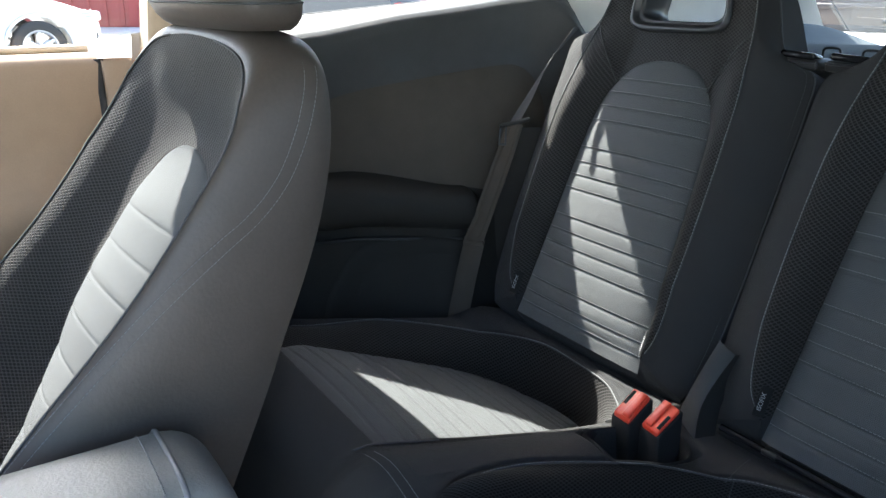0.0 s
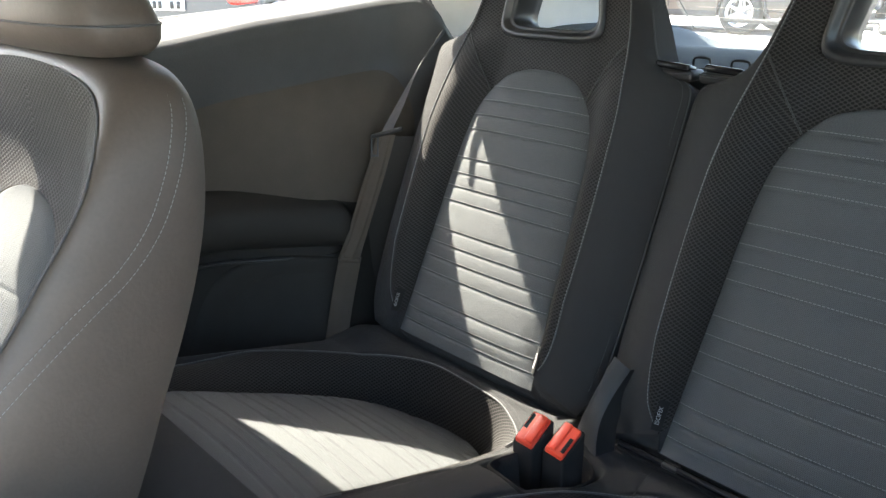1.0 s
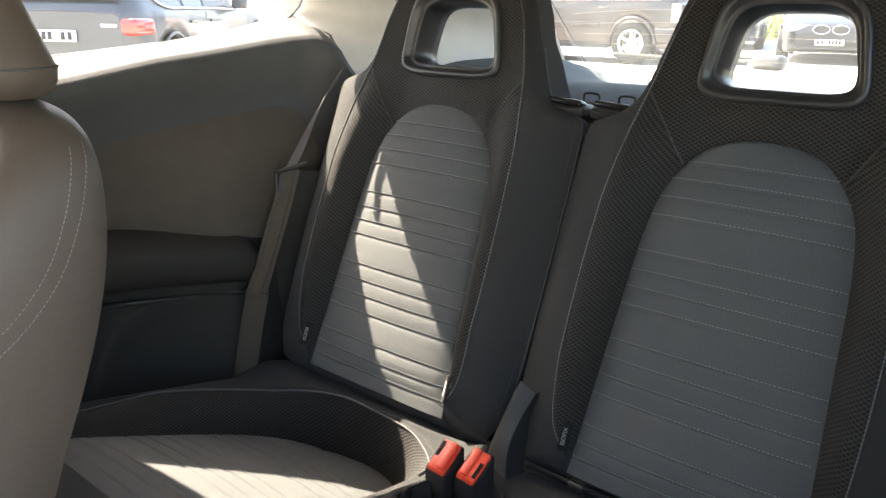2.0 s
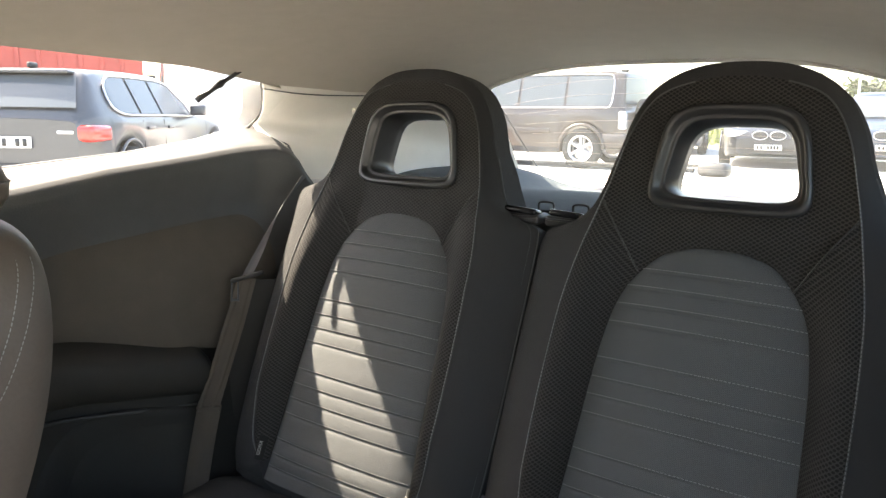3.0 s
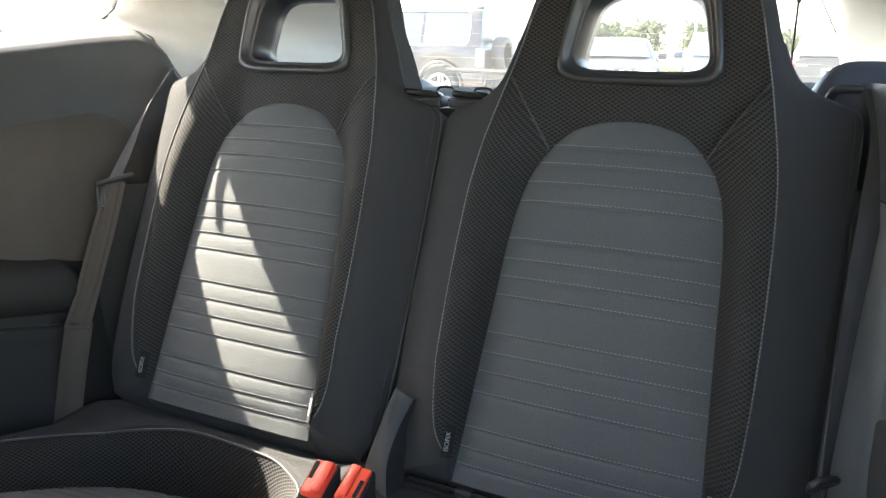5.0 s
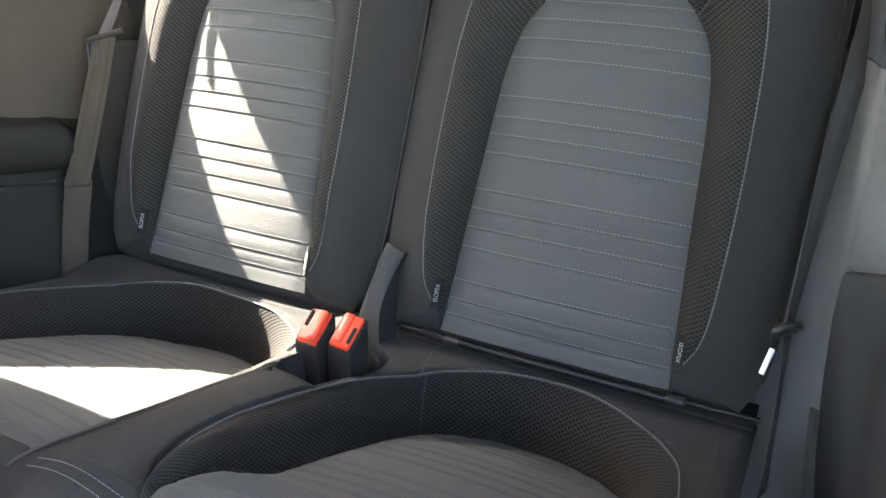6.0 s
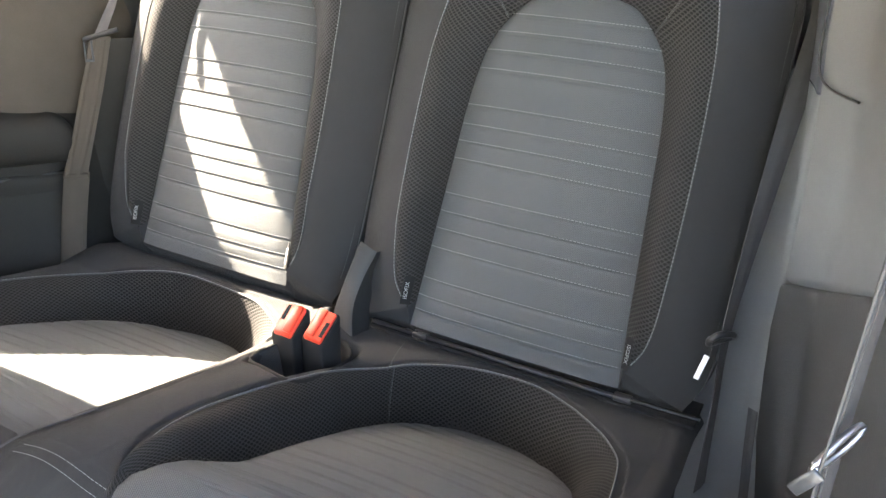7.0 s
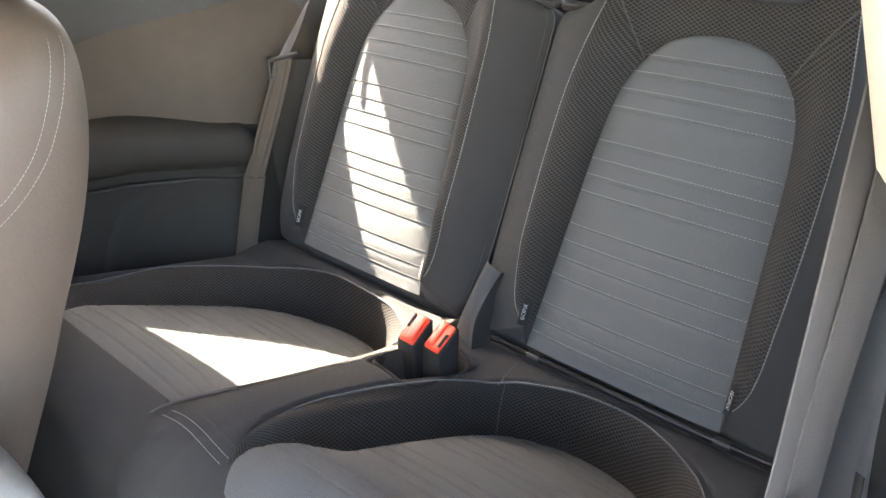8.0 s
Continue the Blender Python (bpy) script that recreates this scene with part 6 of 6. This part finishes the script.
vehicle("off_road_car", head(-5.9, 14.3, 184), 4.9, 1.88, 1.88, BROWN, "brown four-wheel-drive car with spare wheel, side on", 4.0, 3.75, 0.12, 3.1, 0.06, 1.16, 1.1, 1.14, clear=0.3, r=0.39, rear_axle=0.84, front_axle=0.8, pillars=(0.3, 0.62), spare=True, rails=True, tail_mat=LAMP, tall_lamps=True)
vehicle("estate_car", head(-7.52, 2.93, 126), 4.62, 1.81, 1.46, GREYBLUE, "grey-blue estate car seen from behind with red tail lamps", 3.3, 3.2, 0.35, 2.5, 0.02, 0.98, 0.85, 0.98, pillars=(0.28, 0.55), lower_dark=False, rear_pillar=0.5)
vehicle("saloon_car", head(-5.24, 21.0, -75), 4.9, 1.87, 1.47, BLACKP, "black saloon with double grille facing the camera", 3.5, 3.3, 1.0, 2.5, 0.35, 0.98, 0.86, 1.02, lower_dark=False)
vehicle("saloon_car", head(-9.0, 24.6, -72), 4.7, 1.85, 1.47, NAVY, "dark parked car half hidden beside the off-road car", 3.4, 3.2, 0.9, 2.4, 0.35, 0.98, 0.86, 1.02, lower_dark=False)
vehicle("people_carrier", head(-2.7, 21.7, -80), 4.7, 1.88, 1.62, NAVY, "dark blue people carrier facing the camera", 3.75, 3.65, 0.25, 2.7, 0.05, 1.02, 0.9, 1.05, pillars=(0.3, 0.6), lower_dark=False)
vehicle("hatchback", head(0.25, 14.2, 78), 4.4, 1.82, 1.58, BLACKP, "dark hatchback seen from behind with red tail lamp", 3.3, 3.1, 0.3, 2.4, 0.02, 1.0, 0.9, 1.08, pillars=(0.33, 0.6))
vehicle("hatchback", head(-6.9, 6.2, 122), 4.0, 1.75, 1.5, WHITE, "white hatchback with red tail lamps beyond the estate car", 3.0, 2.8, 0.3, 2.1, 0.02, 0.95, 0.85, 0.95, pillars=(0.5,), lower_dark=False)
vehicle("small_white_car", head(-11.5, -3.0, 95), 4.2, 1.76, 1.47, WHITE, "white parked car seen through the passenger window", 3.1, 2.9, 0.3, 2.2, 0.02, 0.97, 0.87, 0.97, pillars=(0.5,), lower_dark=False)


def white_van():
    v = thing("white_van", (-12.8, 9.6, 0), "tall white delivery van with black mirror", "van", "parked cars")
    v.rotation_euler = (0, 0, radians(-28))
    st = [(-2.6, 0.55, 1.0), (-2.55, 0.35, 1.15), (-1.9, 0.3, 1.35), (-1.35, 0.3, 2.1), (-1.1, 0.3, 2.3), (2.9, 0.3, 2.42), (2.98, 0.35, 2.36)]
    rows = []
    for x, b, t in st:
        h = 1.0 if x > -2.3 else 0.9
        rows.append([(x, -h, b), (x, -h, (b + t) / 2), (x, -h * 0.95, t - 0.12), (x, -h * 0.8, t), (x, h * 0.8, t), (x, h * 0.95, t - 0.12), (x, h, (b + t) / 2), (x, h, b)])
    P = np.array(rows)
    part("body", joined(grid(P[:, ::-1]), cap(P[0]), cap(P[-1][::-1])), WHITE, v)
    for s in (-1, 1):
        part("side_window", grid([[(-1.75, s * 1.005, 1.3), (-0.85, s * 1.005, 1.3)], [(-1.3, s * 0.99, 2.0), (-0.85, s * 0.99, 2.0)]]), CARGLASS, v)
        part("mirror", box((0.12, 0.24, 0.38), (-1.75, s * 1.17, 1.55), 0.04), BAR, v, "black door mirror")
        for x in (-1.75, 1.8):
            wheel(v, (x, s * 0.9, 0.34), 0.34, 0.22)


white_van()


def red_hall():
    b = thing("red_building", (-25.5, 3, 0), "red clad warehouse wall with a pale downpipe", "building", kind="structure")
    b.rotation_euler = (0, 0, radians(-35))
    part("wall", box((0.4, 22, 6.0), (0, 0, 3.0), 0.02), REDWALL, b)
    for y in np.arange(-10.5, 11, 0.5):
        part("cladding_rib", box((0.05, 0.12, 5.9), (0.22, y, 2.97), 0.01), REDWALL, b)
    for y in (-8, -1.5, 5):
        part("downpipe", tube([(0.3, y, 0.1), (0.3, y, 5.9)], 0.07, 8), PLATE, b)
    part("roof_edge", box((0.7, 22.4, 0.25), (0, 0, 6.1), 0.03), PLATE, b)


REDWALL = mat("red_cladding", (0.36, 0.07, 0.055), 0.6, vary=0.12, scale=0.5, bump=0.1, bscale=30)
red_hall()


def grass_strip():
    rng = np.random.default_rng(3)
    V, F = [], []
    n = 9000
    X = rng.uniform(-24, 14, n)
    Y = rng.uniform(26.5, 60, n)
    H = rng.uniform(0.25, 0.85, n) * (0.6 + 0.4 * np.sin(X * 0.9) ** 2)
    A = rng.uniform(0, np.pi, n)
    for x, y, h, a in zip(X, Y, H, A):
        k = len(V)
        dx, dy = 0.09 * math.cos(a), 0.09 * math.sin(a)
        lean = rng.uniform(-0.2, 0.2, 2)
        V += [(x - dx, y - dy, 0), (x + dx, y + dy, 0), (x + lean[0], y + lean[1], h)]
        F.append((k, k + 1, k + 2))
    solid("tall_grass", (np.array(V), F, [(0, 0)] * (3 * n)), GRASS, "tall dry yellow-green grass beyond the parking lot", "grass", kind="stuff", smooth=False)
    xs, ys = np.linspace(-60, 60, 40), np.linspace(25.5, 90, 20)
    Xg, Yg = np.meshgrid(xs, ys)
    Z = 0.03 + 0.012 * (Yg - 25.5) + 0.1 * np.sin(Xg * 0.7) * np.sin(Yg * 0.5)
    Z[0] = -0.02
    solid("grass_bank", grid(np.stack([Xg, Yg, Z], -1)), GRASS, "rough dry grass field", "grass", kind="structure")


grass_strip()

BARK = mat("bark", (0.12, 0.09, 0.06), 0.9, vary=0.3, scale=8, bump=0.8, bscale=40, depth=0.02)
LEAF = mat("leaves", (0.075, 0.09, 0.045), 0.7, vary=0.4, scale=2.0, bump=0.0)


def tree(x, y, h, seed):
    rng = np.random.default_rng(seed)
    t = thing("tree", (x, y, 0), "distant green broadleaf tree", "tree", "far trees")
    limbs = [tube(spline([(0, 0, 0), (0.05 * h, 0.02, 0.3 * h), (0.0, 0.0, 0.7 * h)], 10), np.linspace(0.045 * h, 0.012 * h, 10), 7)]
    tips = []
    for k in range(9):
        a, z = rng.uniform(0, 6.28), rng.uniform(0.3, 0.65) * h
        e = np.array([math.cos(a) * 0.3 * h, math.sin(a) * 0.3 * h, z + rng.uniform(0.1, 0.3) * h]) * (1, 1, 1)
        tips.append(e)
        limbs.append(tube(spline([(0, 0, z), e * 0.5 + (0, 0, z * 0.5), e], 8), np.linspace(0.016 * h, 0.004 * h, 8), 5))
    part("trunk", joined(*limbs), BARK, t)
    V, F = [], []
    for e in tips + [np.array([0, 0, 0.8 * h])]:
        for _ in range(150):
            c = e + rng.normal(0, 0.09 * h, 3)
            d1, d2 = rng.normal(0, 0.028 * h, 3), rng.normal(0, 0.028 * h, 3)
            k = len(V)
            V += [c - d1, c + d2, c + d1, c - d2]
            F.append((k, k + 1, k + 2, k + 3))
    part("crown", (np.array(V), F, [(0, 0)] * len(V)), LEAF, t, smooth=False)


for i, (x, y, h) in enumerate(((-9.5, 62, 3.6), (-4.2, 66, 3.2), (-16, 70, 4.0), (1.5, 74, 3.2), (-30, 60, 4.5), (-21, 75, 4.2))):
    tree(x, y, h, 10 + i)


def lamp_post(x, y):
    p = thing("street_lamp", (x, y, 0), "slim grey street lamp post", "street lamp", "street lamps")
    part("pole", tube([(0, 0, 0), (0, 0, 7.5)], 0.07, 8), ALLOY, p)
    part("arm", tube(spline([(0, 0, 7.4), (0.4, 0, 7.8), (1.2, 0, 7.9)], 10), 0.04, 6), ALLOY, p)
    part("lamp_head", box((0.6, 0.22, 0.1), (1.4, 0, 7.88), 0.03), PLATE, p)


for x, y in ((-8.2, 50), (1.6, 46), (-30, 55)):
    lamp_post(x, y)


def fence():
    f = thing("fence", (-4, 26.2, 0), "low dark wire fence along the grass", "fence")
    for k in range(13):
        part("post", box((0.06, 0.06, 0.9), (-12 + 2 * k, 0, 0.45), 0.01), BAR, f)
    for z in (0.3, 0.6, 0.85):
        part("rail", tube([(-12, 0, z), (12, 0, z)], 0.012, 5), BAR, f)


fence()
